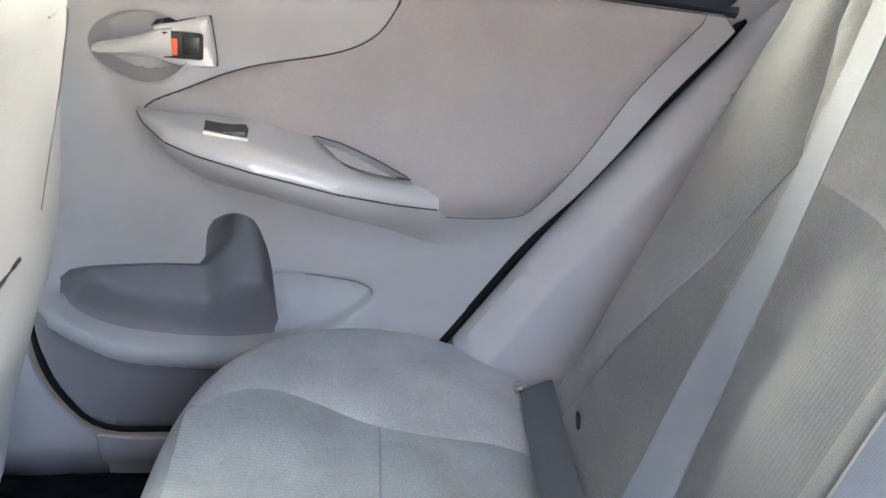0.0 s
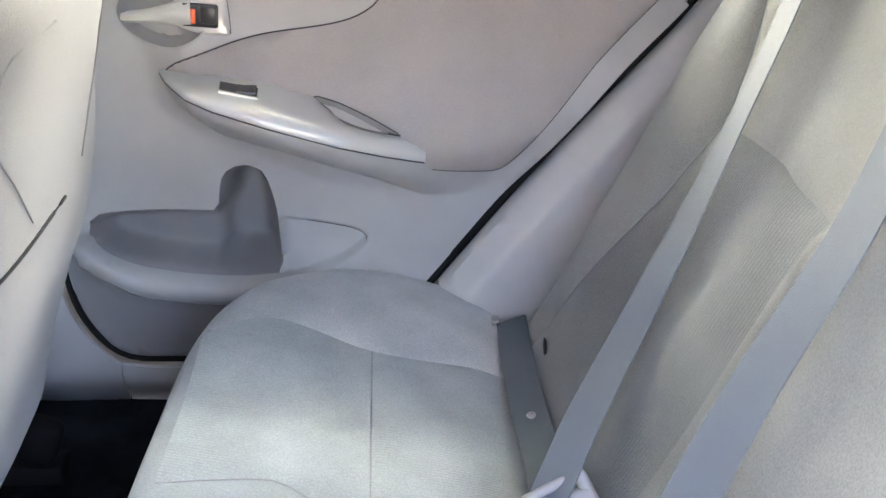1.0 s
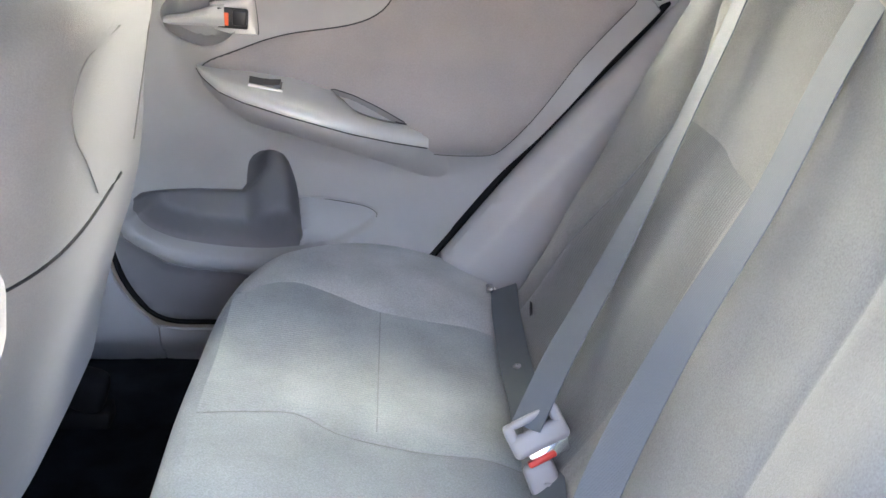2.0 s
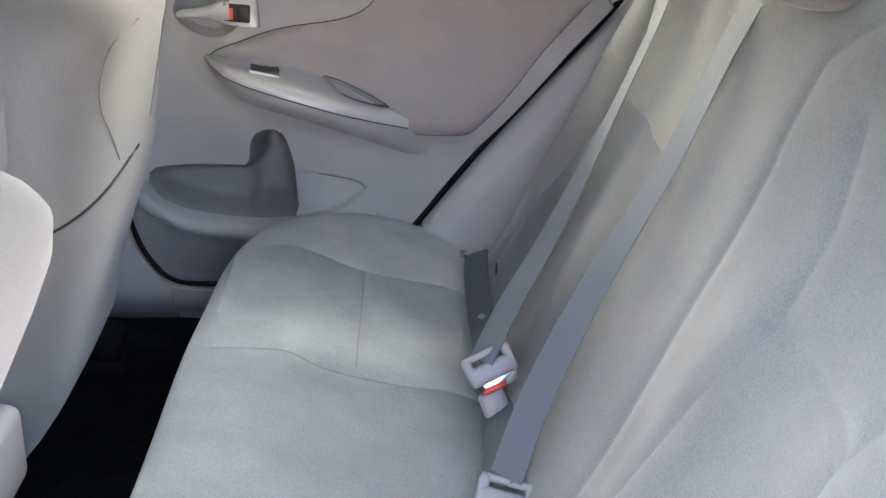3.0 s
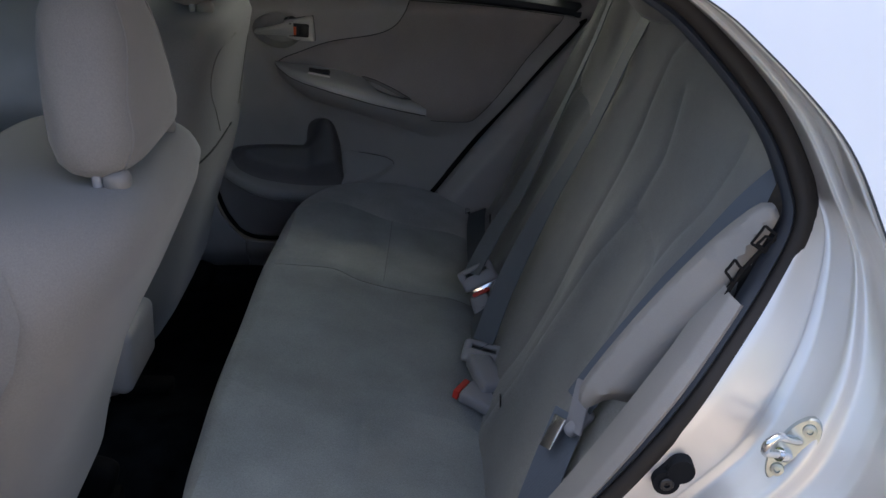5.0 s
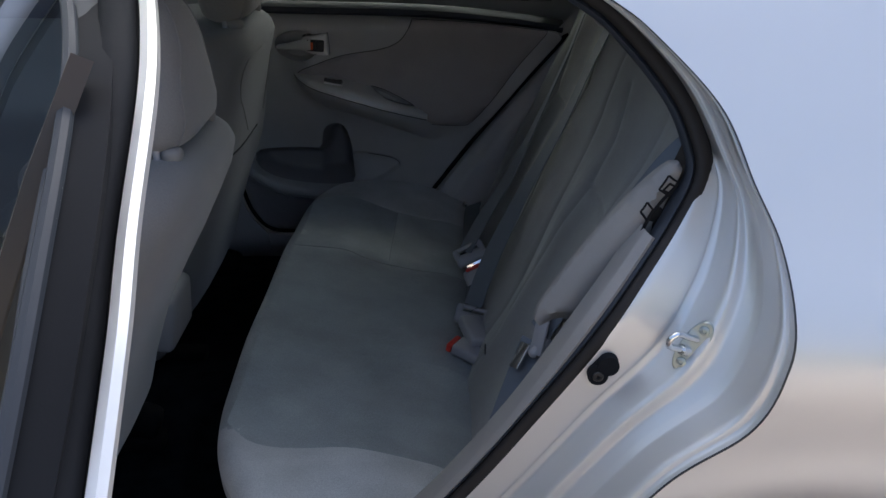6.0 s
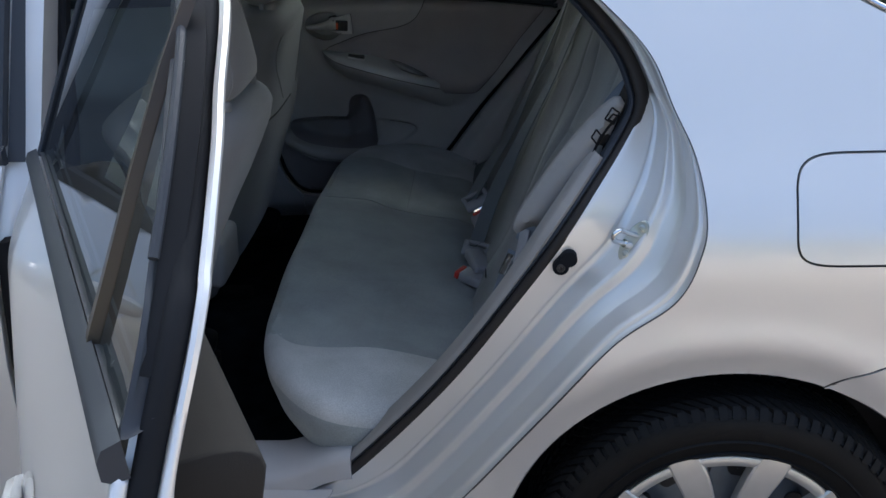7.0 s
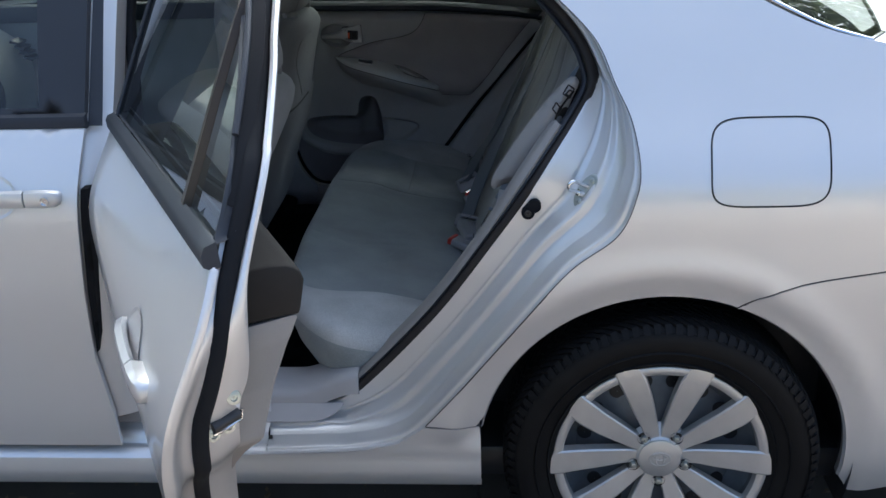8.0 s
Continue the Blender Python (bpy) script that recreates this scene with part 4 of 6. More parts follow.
for loop in (((-0.193, 1.027), (-0.183, 1.044), (-0.172, 1.036), (-0.180, 1.018)), ((-0.213, 0.998), (-0.206, 1.010), (-0.199, 1.001), (-0.205, 0.987)), ((-0.188, 1.026), (-0.181, 1.034), (-0.175, 1.031), (-0.181, 1.022))):
    wire = spline([(x, 0.189, z) for x, z in dense([Vector(p) for p in loop], 0.005)], 40, True)
    part("belt_guide", tube(wire, 0.0014, 8, closed=True), DEEPBLACK, car, "black wire belt guide")
part("guide_cable", tube(spline([(-0.172, 0.190, 1.032), (-0.190, 0.190, 1.010), (-0.204, 0.190, 0.986), (-0.215, 0.190, 0.958)], 16), 0.0022, 8), DEEPBLACK, car)

# left scuff plate inside the opening
PLATE = ((0.127, 0.366), (0.128, 0.396), (0.134, 0.407), (0.150, 0.412), (0.190, 0.414), (0.228, 0.415), (0.246, 0.408), (0.250, 0.30))
part("scuff_plate", loft([[Vector((x, y, z + (0.042 * ease(-0.76, -0.622, x) if z > 0.36 else 0))) for y, z in PLATE] for x in (*np.linspace(-2.3, -0.78, 20), *np.linspace(-0.77, -0.622, 14))], closed=False), GREY, car, "light grey plastic scuff plate", sharp=60)
part("plate_end", loft([[Vector((-0.622 + d, y, z + 0.042)) for y, z in PLATE[:7]] for d in (0.0, 0.003, 0.004)] + [[Vector((-0.618, 0.19, 0.37))] * 7], closed=False), GREY, car)
SKIRT = [tuple(p) for p in dense([(-2.3, 0.0), (-0.652, 0.0), (-0.656, 0.20), (-0.672, 0.50), (-0.695, 0.75), (-0.730, 0.85), (-2.3, 0.85)], 0.06)]
part("plate_skirt", sheet(SKIRT, lambda x, v: Vector((x, 0.128 - 0.034 * v, 0.386 - 0.034 * v)), 0.04, skirt=[(0.001, 0.002), (0.0, 0.006)], down=(0, 0.7, -0.7)), GREY, car, "grey plastic skirt of the scuff plate")
part("pillar_post", sheet([(-1.03, 0.40), (-1.045, 0.7), (-1.06, 1.0), (-1.06, 1.36), (-1.16, 1.38), (-1.17, 1.0), (-1.17, 0.40)], lambda x, z: left(x, z) + Vector((0, 0.024 + 0.34 * ease(-1.12, -1.03, x) * 0.13, 0)), 0.02, skirt=[(0.0, 0.06)], down=(0, 1, 0)), PAINT, car, "painted centre pillar")
part("pillar_trim", sheet([(-1.03, 0.40), (-1.045, 0.7), (-1.06, 1.0), (-1.06, 1.36), (-1.16, 1.38), (-1.17, 1.0), (-1.17, 0.40)], lambda x, z: left(x, z) + Vector((0, 0.15, 0)), 0.04, wind=-1), GREY, car)

# parcel shelf behind the seat back
part("parcel_shelf", sheet([(-0.13, 0.25), (0.42, 0.22), (0.42, 1.54), (-0.13, 1.51)], lambda x, y: Vector((x, y, 1.085 + 0.01 * math.sin(x * 9))), 0.06, skirt=[(0.0, 0.05)]), BACKCLOTH, car, "pale felt parcel shelf")


# ---- the closed back door's inside ----
POCKET = [tuple(p) for p in spline([(-0.979, 0.609), (-0.958, 0.627), (-0.807, 0.623), (-0.726, 0.613), (-0.631, 0.602), (-0.605, 0.584), (-0.646, 0.541), (-0.716, 0.524), (-0.786, 0.518), (-0.89, 0.527), (-0.972, 0.560)], 60, True)]
TOP_RIM = [tuple(p) for p in spline([(-0.979, 0.590), (-0.980, 0.603), (-0.973, 0.614), (-0.948, 0.621), (-0.886, 0.625), (-0.812, 0.624)], 12)] + [tuple(p) for p in spline([(-0.804, 0.634), (-0.799, 0.668), (-0.788, 0.685), (-0.766, 0.693), (-0.745, 0.685), (-0.734, 0.660), (-0.726, 0.620), (-0.7215, 0.545)], 20)]
LOW_RIM = [tuple(p) for p in spline([(-0.727, 0.529), (-0.779, 0.5245), (-0.847, 0.528), (-0.916, 0.540), (-0.957, 0.558), (-0.973, 0.574)], 24)]
CAVITY = TOP_RIM + LOW_RIM
SCOOP = [(-0.745, 0.614)] + [tuple(p) for p in spline([(-0.685, 0.609), (-0.654, 0.604), (-0.620, 0.596), (-0.603, 0.583), (-0.612, 0.568), (-0.631, 0.555), (-0.665, 0.540), (-0.695, 0.530)], 24)] + [(-0.745, 0.530)]
RIDGE = [(-1.01, 0.61), (-0.992, 0.566), (-0.93, 0.526), (-0.89, 0.516), (-0.788, 0.506), (-0.72, 0.510), (-0.64, 0.530), (-0.585, 0.565)]
ARM_X = (-0.866, -0.847, -0.816, -0.78, -0.723, -0.638, -0.578, -0.534, -0.48, -0.42)
ARM_Z = (0.8275, 0.8285, 0.8275, 0.821, 0.8065, 0.7775, 0.7535, 0.7335, 0.718, 0.712)
SHOULDER = [(-0.93, 0.84), (-0.865, 0.795), (-0.768, 0.735), (-0.642, 0.690), (-0.511, 0.674), (-0.42, 0.684)]


def trim_y(x, z):
    y = 1.602 - 0.012 * ease(0.62, 0.75, z) - 0.010 * ease(0.85, 0.95, z) + 0.035 * ease(0.935, 0.985, z)
    # the panel swells towards the armrest line and falls away below it
    zs = float(np.interp(x, [p[0] for p in SHOULDER], [p[1] for p in SHOULDER]))
    y -= 0.030 * ease(zs - 0.035, zs + 0.045, z) * (1 - ease(zs + 0.08, zs + 0.16, z)) * ease(-0.90, -0.82, x) * (1 - ease(-0.50, -0.38, x) * 0.6)
    # pocket with a proud lip along its lower edge
    d = depth_in(x, z, POCKET)
    if x > -0.722:
        y += 0.020 * ease(-0.001, 0.004, depth_in(x, z, SCOOP)) * (0.25 + 0.75 * ease(0.535, 0.60, z))
    zl = float(np.interp(x, [p[0] for p in RIDGE], [p[1] for p in RIDGE]))
    if z < zl:
        under = zl - z
        y -= (0.026 - 0.014 * ease(0.014, 0.026, under) - 0.012 * min(1.0, max(0.0, under - 0.026) / 0.085)) * ease(-0.60, -0.69, x)
    elif z < 0.60 and d < 0.004:
        y -= 0.026 * math.exp(-(to_line(x, z, RIDGE) / 0.019) ** 2) * ease(-0.60, -0.69, x)
    # map pocket: a soft hollow above its lip, deeper round the bottle place
    e = depth_in(x, z, CAVITY)
    if e > 0:
        et, el = to_line(x, z, TOP_RIM), to_line(x, z, LOW_RIM)
        soft = 0.026 - 0.020 * ease(-0.765, -0.735, x) * ease(0.66, 0.60, z)
        bottle = math.sqrt(max(0.0, 1 - ((x + 0.764) / 0.046) ** 2))
        y += (0.055 * ease(0.0, soft, et) + 0.045 * bottle * ease(0.0, 0.03, et)) * ease(0.0, 0.024, el)
    # hollow behind the door handle
    e = 1 - ((x + 0.852) / 0.056) ** 2 - ((z - 0.8955) / 0.0375) ** 2
    if e > -0.25:
        y += 0.026 * ease(0.0, 0.35, e) - 0.004 * math.exp(-(e / 0.1) ** 2)
    return y


trim = [a if a[1] > 0.56 else b for a, b in zip(grown(GAP + [(-1.04, 1.2), (-0.165, 1.2)], -0.0065), grown(GAP + [(-1.04, 1.2), (-0.165, 1.2)], -0.004))]
trim = [p for p in trim[:100] if p[1] < 0.922]
trim = trim + [(-1.015, 0.972), (-0.886, 0.968), (-0.537, 0.960), (-0.329, 0.942), (-0.212, 0.928)]
INSERT = [tuple(p) for p in spline([(-0.856, 0.823), (-0.829, 0.842), (-0.746, 0.867), (-0.645, 0.884), (-0.60, 0.903), (-0.577, 0.932), (-0.566, 0.958)], 30)] + [tuple(p) for p in spline([(-0.45, 0.953), (-0.36, 0.947)], 6)] + [(-0.234, 0.932), (-0.238, 0.923)] + [tuple(p) for p in spline([(-0.308, 0.838), (-0.365, 0.763), (-0.412, 0.710), (-0.424, 0.698), (-0.443, 0.693), (-0.53, 0.701)], 26)] + [(-0.60, 0.755), (-0.70, 0.79), (-0.80, 0.815)]
DISH = [(-0.852 + 0.056 * math.cos(a), 0.8955 + 0.0375 * math.sin(a)) for a in [2 * math.pi * i / 40 for i in range(41)]]
far_door = part("back_door", sheet(trim, lambda x, z: Vector((x, trim_y(x, z), z)), 0.0085, holes=[CAVITY], lines=[SCOOP, DISH, [(x, z - 0.004) for x, z in LOW_RIM]], gap=0.0035, wind=-1, skirt=[(0.002, 0.006), (0.002, 0.03)], down=(0, 1, 0)), GREY, car, "closed back door, light grey moulded trim with a map pocket", sharp=60)
# the hollow's shade is put into a darker grey
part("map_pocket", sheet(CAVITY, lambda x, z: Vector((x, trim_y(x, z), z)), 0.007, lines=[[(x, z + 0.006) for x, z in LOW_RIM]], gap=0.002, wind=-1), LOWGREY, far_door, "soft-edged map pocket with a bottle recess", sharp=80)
def lip_z(x):
    return float(np.interp(x, [p[0] for p in RIDGE], [p[1] for p in RIDGE])) - 0.021
low_edge = [p for p in trim[:100] if p[1] < lip_z(p[0]) - 0.004 and p[0] < -0.60]
low_edge = sorted(low_edge, key=lambda p: math.atan2(p[1] - 0.50, p[0] + 0.80) % (2 * math.pi))
low_edge = [(x + 0.002 if x < -0.98 else x, z + 0.002) for x, z in low_edge]
# overlay below the lip that puts its shade into a darker grey
part("lower_panel", sheet(low_edge + [(x, lip_z(x)) for x in np.linspace(low_edge[-1][0], low_edge[0][0], 30)], lambda x, z: Vector((x, trim_y(x, z) - 0.003, z)), 0.010, wind=-1, skirt=[(0.001, 0.005)], down=(0, 1, 0)), LOWGREY, far_door, "lower panel of the door, its shade put into a darker grey", sharp=80)
def insert_y(x, z):
    return trim_y(x, z) - 0.0025 - 0.012 * math.exp(-((x + 0.47) / 0.10) ** 2 - ((z - 0.735) / 0.035) ** 2)


part("cloth_insert", sheet(INSERT, lambda x, z: Vector((x, insert_y(x, z) - 0.004 * ease(0, 0.012, depth_in(x, z, INSERT)), z)), 0.012, wind=-1, skirt=[(0.001, 0.008)], down=(0, 1, 0)), TAUPE, far_door, "taupe door insert with a fine seam", sharp=60)
part("insert_seam", tube([Vector((x, insert_y(x, z) + 0.0015, z)) for x, z in dense(INSERT[:64], 0.01, False)], 0.0016, 6), DARKLINE, far_door)
part("window_ledge", sweep([Vector((x, 1.606, z)) for x, z in spline([(-1.03, 0.985), (-0.886, 0.981), (-0.537, 0.973), (-0.329, 0.955), (-0.195, 0.936)], 24)], [(-0.012, 0.03), (-0.011, -0.012), (-0.004, -0.018), (0.006, -0.014), (0.012, 0.0), (0.014, 0.03)]), FLAT, far_door, "dark window ledge of the door")

# armrest
AY = (1.580, 1.533, 1.484, 1.467, 1.456, 1.470, 1.502, 1.538, 1.566, 1.58)
AB = (0.8265, 0.8255, 0.823, 0.820, 0.811, 0.783, 0.754, 0.729, 0.715, 0.708)
def arm_row(x):
    zf, yf, zb = (float(np.interp(x, ARM_X, c)) for c in (ARM_Z, AY, AB))
    return zf, yf, zb
def blunt(x):
    return math.sqrt(min(1.0, max(0.0, (x + 0.860) / 0.075))) * 0.96 + 0.04


arm = []
for x in (*np.linspace(-0.860, -0.835, 14), *np.linspace(-0.830, -0.528, 46)):
    zf, yf, zb = arm_row(x)
    k = blunt(x)
    back = 1.572
    arm.append([Vector((x, y, z)) for y, z in ((1.606, zb + 0.006), (back, zb + 0.005 * k + 0.0005), (back + (yf - back) * 0.35, zb + (zf - zb) * 0.30 + 0.003 * k), (back + (yf - back) * 0.70, zb + (zf - zb) * 0.66 + 0.004 * k), (yf + 0.014 * k, zf + 0.0025 * k), (yf + 0.006 * k, zf - 0.001 * k), (yf + 0.0015 * k, zf - 0.006 * k), (yf, zf - 0.012 * k), (yf + 0.001 * k, zf - 0.0150 * k), (yf + 0.010 * k, zf - 0.0160 * k))])
part("armrest_top", loft(arm, closed=False), SATIN, far_door, "satin silver armrest top", sharp=50)
belly = []
for x in (*np.linspace(-0.860, -0.835, 14), *np.linspace(-0.830, -0.440, 56)):
    zf, yf, zb = arm_row(x)
    k = blunt(x)
    end = trim_y(x, zf - 0.085) + 0.001
    fade = ease(-0.585, -0.455, x)
    a, b, c = Vector((x, yf + 0.0025, zf - 0.0145 * k)), Vector((x, yf + 0.006, zf - 0.048 * k)), Vector((x, end, zf - 0.018 - 0.067 * k))
    run = [Vector((x, yf + 0.004, a.z + 0.004))] + [a * (1 - u) ** 2 + b * 2 * u * (1 - u) + c * u * u for u in (0, 0.1, 0.22, 0.36, 0.5, 0.65, 0.8, 0.92, 1.0)]
    belly.append([Vector((x, p.y + (trim_y(x, p.z) + 0.004 - p.y) * fade, p.z)) for p in run])
part("armrest_base", loft(belly, closed=False), GREY, far_door, "light grey armrest underside blending into the door", sharp=80)
# shadow joint along the armrest's front edge
rim_run = [Vector((x, arm_row(x)[1] + 0.0012, arm_row(x)[0] - 0.0155 * blunt(x))) for x in (*np.linspace(-0.859, -0.835, 10), *np.linspace(-0.830, -0.530, 40))]
part("armrest_joint", tube(rim_run, 0.0011, 6), DARKLINE, far_door)
# dark line that puts the shade under the scoop's upper edge into colour
part("scoop_edge_shade", tube([Vector((x, trim_y(x, z + 0.004) + 0.003, z)) for x, z in SCOOP[:20]], 0.0013, 6), DARKLINE, far_door)
# window switch set into the armrest top
def on_arm(x, y):
    zf, yf, zb = arm_row(x)
    return zf + 0.006 + (zb - zf) * (y - yf) / (1.585 - yf)
SW = [(-0.776, 1.490), (-0.733, 1.494), (-0.734, 1.524), (-0.779, 1.522)]
part("switch_bezel", sheet(grown(SW, 0.0016), lambda x, y: Vector((x, y, on_arm(x, y) + 0.0008)), 0.01, skirt=[(0.0, 0.004)]), SATIN, far_door)
part("switch_well", sheet(SW, lambda x, y: Vector((x, y, on_arm(x, y) + 0.0018)), 0.01), BLACK, far_door, "black window switch well")
part("window_switch", sheet([(-0.757, 1.494), (-0.7350, 1.496), (-0.7360, 1.522), (-0.758, 1.521)], lambda x, y: Vector((x, y, on_arm(x, y) + 0.003 + 0.003 * ease(-0.754, -0.735, x))), 0.008, skirt=[(0.001, 0.003)]), BLACK, far_door, "black rocker window switch")
CUP = [tuple(p) for p in spline([(-0.668, 1.549), (-0.649, 1.554), (-0.605, 1.552), (-0.575, 1.542), (-0.562, 1.535), (-0.601, 1.509), (-0.634, 1.504), (-0.650, 1.526)], 40, True)]
part("pull_cup", sheet(CUP, lambda x, y: Vector((x, y, on_arm(x, y) + 0.0035 - 0.012 * ease(0, 0.014, depth_in(x, y, CUP)))), 0.006), VINYL, far_door, "grey hollow of the door pull")
part("pull_rim", tube([Vector((x, y + 0.002, on_arm(x, y) + 0.003)) for x, y in CUP[:22]], 0.0014, 6), DARKLINE, far_door)

# inner handle with its bezel and lock switch
bezel = [(-0.834, 0.915), (-0.812, 0.917), (-0.777, 0.924), (-0.774, 0.874), (-0.805, 0.875), (-0.830, 0.882)]
part("handle_gap", sheet(grown(bezel, 0.0042), lambda x, z: Vector((x, trim_y(-0.77, z) - 0.006, z)), 0.008, wind=-1, skirt=[(0.0, 0.03)], down=(0, 1, 0)), BLACK, far_door)
handle = part("door_handle", sheet(bezel, lambda x, z: Vector((x, trim_y(-0.77, z) - 0.013 - 0.002 * ease(0, 0.006, depth_in(x, z, bezel)), z)), 0.006, wind=-1, skirt=[(0.003, 0.004), (0.003, 0.030)], down=(0, 1, 0)), SATIN, far_door, "satin silver inside door handle")
lever = []
for x, z, h, t in ((-0.900, 0.8935, 0.004, 0.003), (-0.893, 0.8935, 0.0065, 0.005), (-0.87, 0.8945, 0.0085, 0.006), (-0.845, 0.897, 0.012, 0.007), (-0.828, 0.8985, 0.017, 0.008), (-0.815, 0.899, 0.018, 0.008)):
    lever.append([Vector((x, 1.566 + t * b, z + h * a)) for a, b in ((1, 1), (0.9, -0.2), (0.4, -1), (-0.4, -1), (-0.9, -0.2), (-1, 1))])
part("lever", loft(lever), SATIN, far_door, "satin silver pull lever")
part("lock_well", block(0.044, 0.006, 0.029, (-0.8045, 1.5645, 0.8975), 0.003, turn=(0, 4, 0)), BLACK, far_door, "black lock switch well")
part("lock_switch", block(0.020, 0.008, 0.022, (-0.794, 1.562, 0.8985), 0.003, turn=(0, 4, 0)), BLACK, far_door, "glossy black lock switch")
part("lock_mark", block(0.0085, 0.003, 0.018, (-0.8135, 1.5615, 0.897), 0.001, turn=(0, 4, 0)), ORANGE, far_door, "orange-red unlocked mark")

# front passenger door's inside, glimpsed past the seats
part("front_door_trim", sheet([(-1.18, 0.42), (-1.175, 0.70), (-1.19, 0.98), (-2.1, 0.98), (-2.2, 0.42)], lambda x, z: Vector((x, 1.60 - 0.05 * math.exp(-((z - 0.72) / 0.06) ** 2), z)), 0.04, wind=-1, skirt=[(0.0, 0.04)], down=(0, 1, 0)), GREY, car, "light grey front door trim")
part("front_door_ledge", block(0.95, 0.05, 0.055, (-1.68, 1.60, 0.985), 0.012), FLAT, car)
part("front_door_gap", tube([(-1.168, 1.60, 0.42), (-1.165, 1.60, 0.70), (-1.18, 1.60, 1.0)], 0.009, 8), RUBBER, car)

# dashboard, glimpsed through the front window
def dash(y, s):
    return Vector((float(np.interp(s, (0, 0.5, 0.62, 0.7, 1.1), (-1.86, -1.81, -1.835, -1.92, -2.45))) - 0.04 * abs((y - MID) / 0.65) ** 3, y, float(np.interp(s, (0, 0.5, 0.62, 0.7, 1.1), (0.52, 0.80, 0.90, 0.955, 1.0)))))
board = thing("dashboard", "pale grey dashboard with black air vents", "dashboard", (-2.05, MID, 0.55))
part("panel", sheet([(0.25, 0.0), (1.55, 0.0), (1.55, 1.0), (0.25, 1.0)], dash, 0.08), DASH, board)
part("upper_cover", sheet([(0.25, 0.72), (1.55, 0.72), (1.55, 1.08), (0.25, 1.08)], lambda y, s: dash(y, s) + Vector((0.01, 0, 0.012)), 0.08), MIDGREY, board)
for k in range(4):
    part("vent_slat", block(0.03, 0.06, 0.0095, (-1.845 + 0.0125 * k, 1.44, 0.925 - 0.0165 * k), 0.002, turn=(0, 15, 0)), BLACK, board)
wheel_ring = thing("steering_wheel", "dark grey three-spoke steering wheel", "steering wheel", (-1.58, 0.50, 0.80))
part("rim", tube([Vector((-1.58 + 0.075 * math.sin(a), 0.50 + 0.185 * math.cos(a), 0.84 + 0.165 * math.sin(a))) for a in [2 * math.pi * i / 40 for i in range(40)]], 0.014, 10, ref=(1, 0, 0), closed=True), BLACK, wheel_ring)
part("hub", block(0.06, 0.16, 0.13, (-1.595, 0.50, 0.83), 0.03, 3, turn=(0, -24, 0)), MIDGREY, wheel_ring)
part("column", tube([(-1.60, 0.50, 0.83), (-1.88, 0.50, 0.72)], 0.04, 12), MIDGREY, wheel_ring)


# ---- the open back door: built as if shut, then swung out on its hinges ----
HINGE, OPEN, LEAN_OUT, RISE = (-1.095, -0.02, 0.335), 64.4, 4.45, 2.4
D_EDGE = [(x - 0.041, z - (0.004 if z > 1.15 else 0)) for x, z in EDGE if z > 0.345]


def inset(i, d):
    a, b = D_EDGE[max(i - 1, 0)], D_EDGE[min(i + 1, len(D_EDGE) - 1)]
    tx, tz = b[0] - a[0], b[1] - a[1]
    l = math.hypot(tx, tz) or 1
    return D_EDGE[i][0] - tz / l * d, D_EDGE[i][1] + tx / l * d


belt_z = lambda x: 1.022 + 0.038 * (x + 1.08)
door_low = [p for p in D_EDGE if p[1] < 1.055]
skin = [(-1.082, 0.352)] + [(-0.62, 0.345)] + door_low + [(x, belt_z(x) - 0.002) for x in np.linspace(-0.142, -1.082, 24)]
door = part("back_door", sheet(skin, left, 0.0125, skirt=[(0.001, 0.004), (-0.004, 0.012)], down=(0, 1, 0)), PAINT, car, "open back door with a silver metallic skin", sharp=60)
# window frame and glass
REAR_GLASS = [tuple(p) for p in spline([(-1.052, 1.044), (-1.060, 1.15), (-1.056, 1.29), (-1.02, 1.327), (-0.80, 1.331), (-0.58, 1.322), (-0.40, 1.297), (-0.280, 1.240), (-0.198, 1.150), (-0.166, 1.100), (-0.163, 1.076)], 50)]
frame_out = [(-1.082, 1.045)] + [(-1.082, 1.358)] + [inset(i, 0.006) for i in range(len(D_EDGE)) if D_EDGE[i][1] > 1.078][::-1] + [(-0.150, 1.075)]
part("window_frame", sheet(frame_out, left, 0.018, holes=[REAR_GLASS], skirt=[(0.001, 0.004), (0.0, 0.010), (-0.002, 0.017)], down=(0, 1, 0)), FLAT, door, "satin black window frame", sharp=60)
gl2 = grown(REAR_GLASS, 0.006)
part("window_glass", sheet(gl2, lambda x, z: left(x, z) + Vector((0, 0.004, 0)), 0.02), GLASS, door, "green-tinted window glass")
part("window_trim", tube([left(x, z) + Vector((0, 0.001, 0)) for x, z in grown(REAR_GLASS, 0.004)[:46]], 0.004, 8), FLAT, door)
part("division_bar", sweep([left(x, z) + Vector((0, -0.001, 0)) for x, z in ((-0.327, 1.05), (-0.333, 1.12), (-0.345, 1.19), (-0.360, 1.262), (-0.372, 1.308))], [(-0.009, -0.004), (0.009, -0.004), (0.010, 0.006), (-0.010, 0.006)]), BRONZE, door, "dark brown bar dividing the window")
part("belt_moulding", sweep([left(x, belt_z(x) + 0.010) + Vector((0, -0.006, 0)) for x in np.linspace(-1.083, -0.140, 30)], [(0.012, 0.010), (0.009, -0.003), (0.001, -0.008), (-0.012, -0.008), (-0.016, -0.002), (-0.016, 0.010)]), FLAT, door, "slate-black rubber moulding under the window", sharp=50)
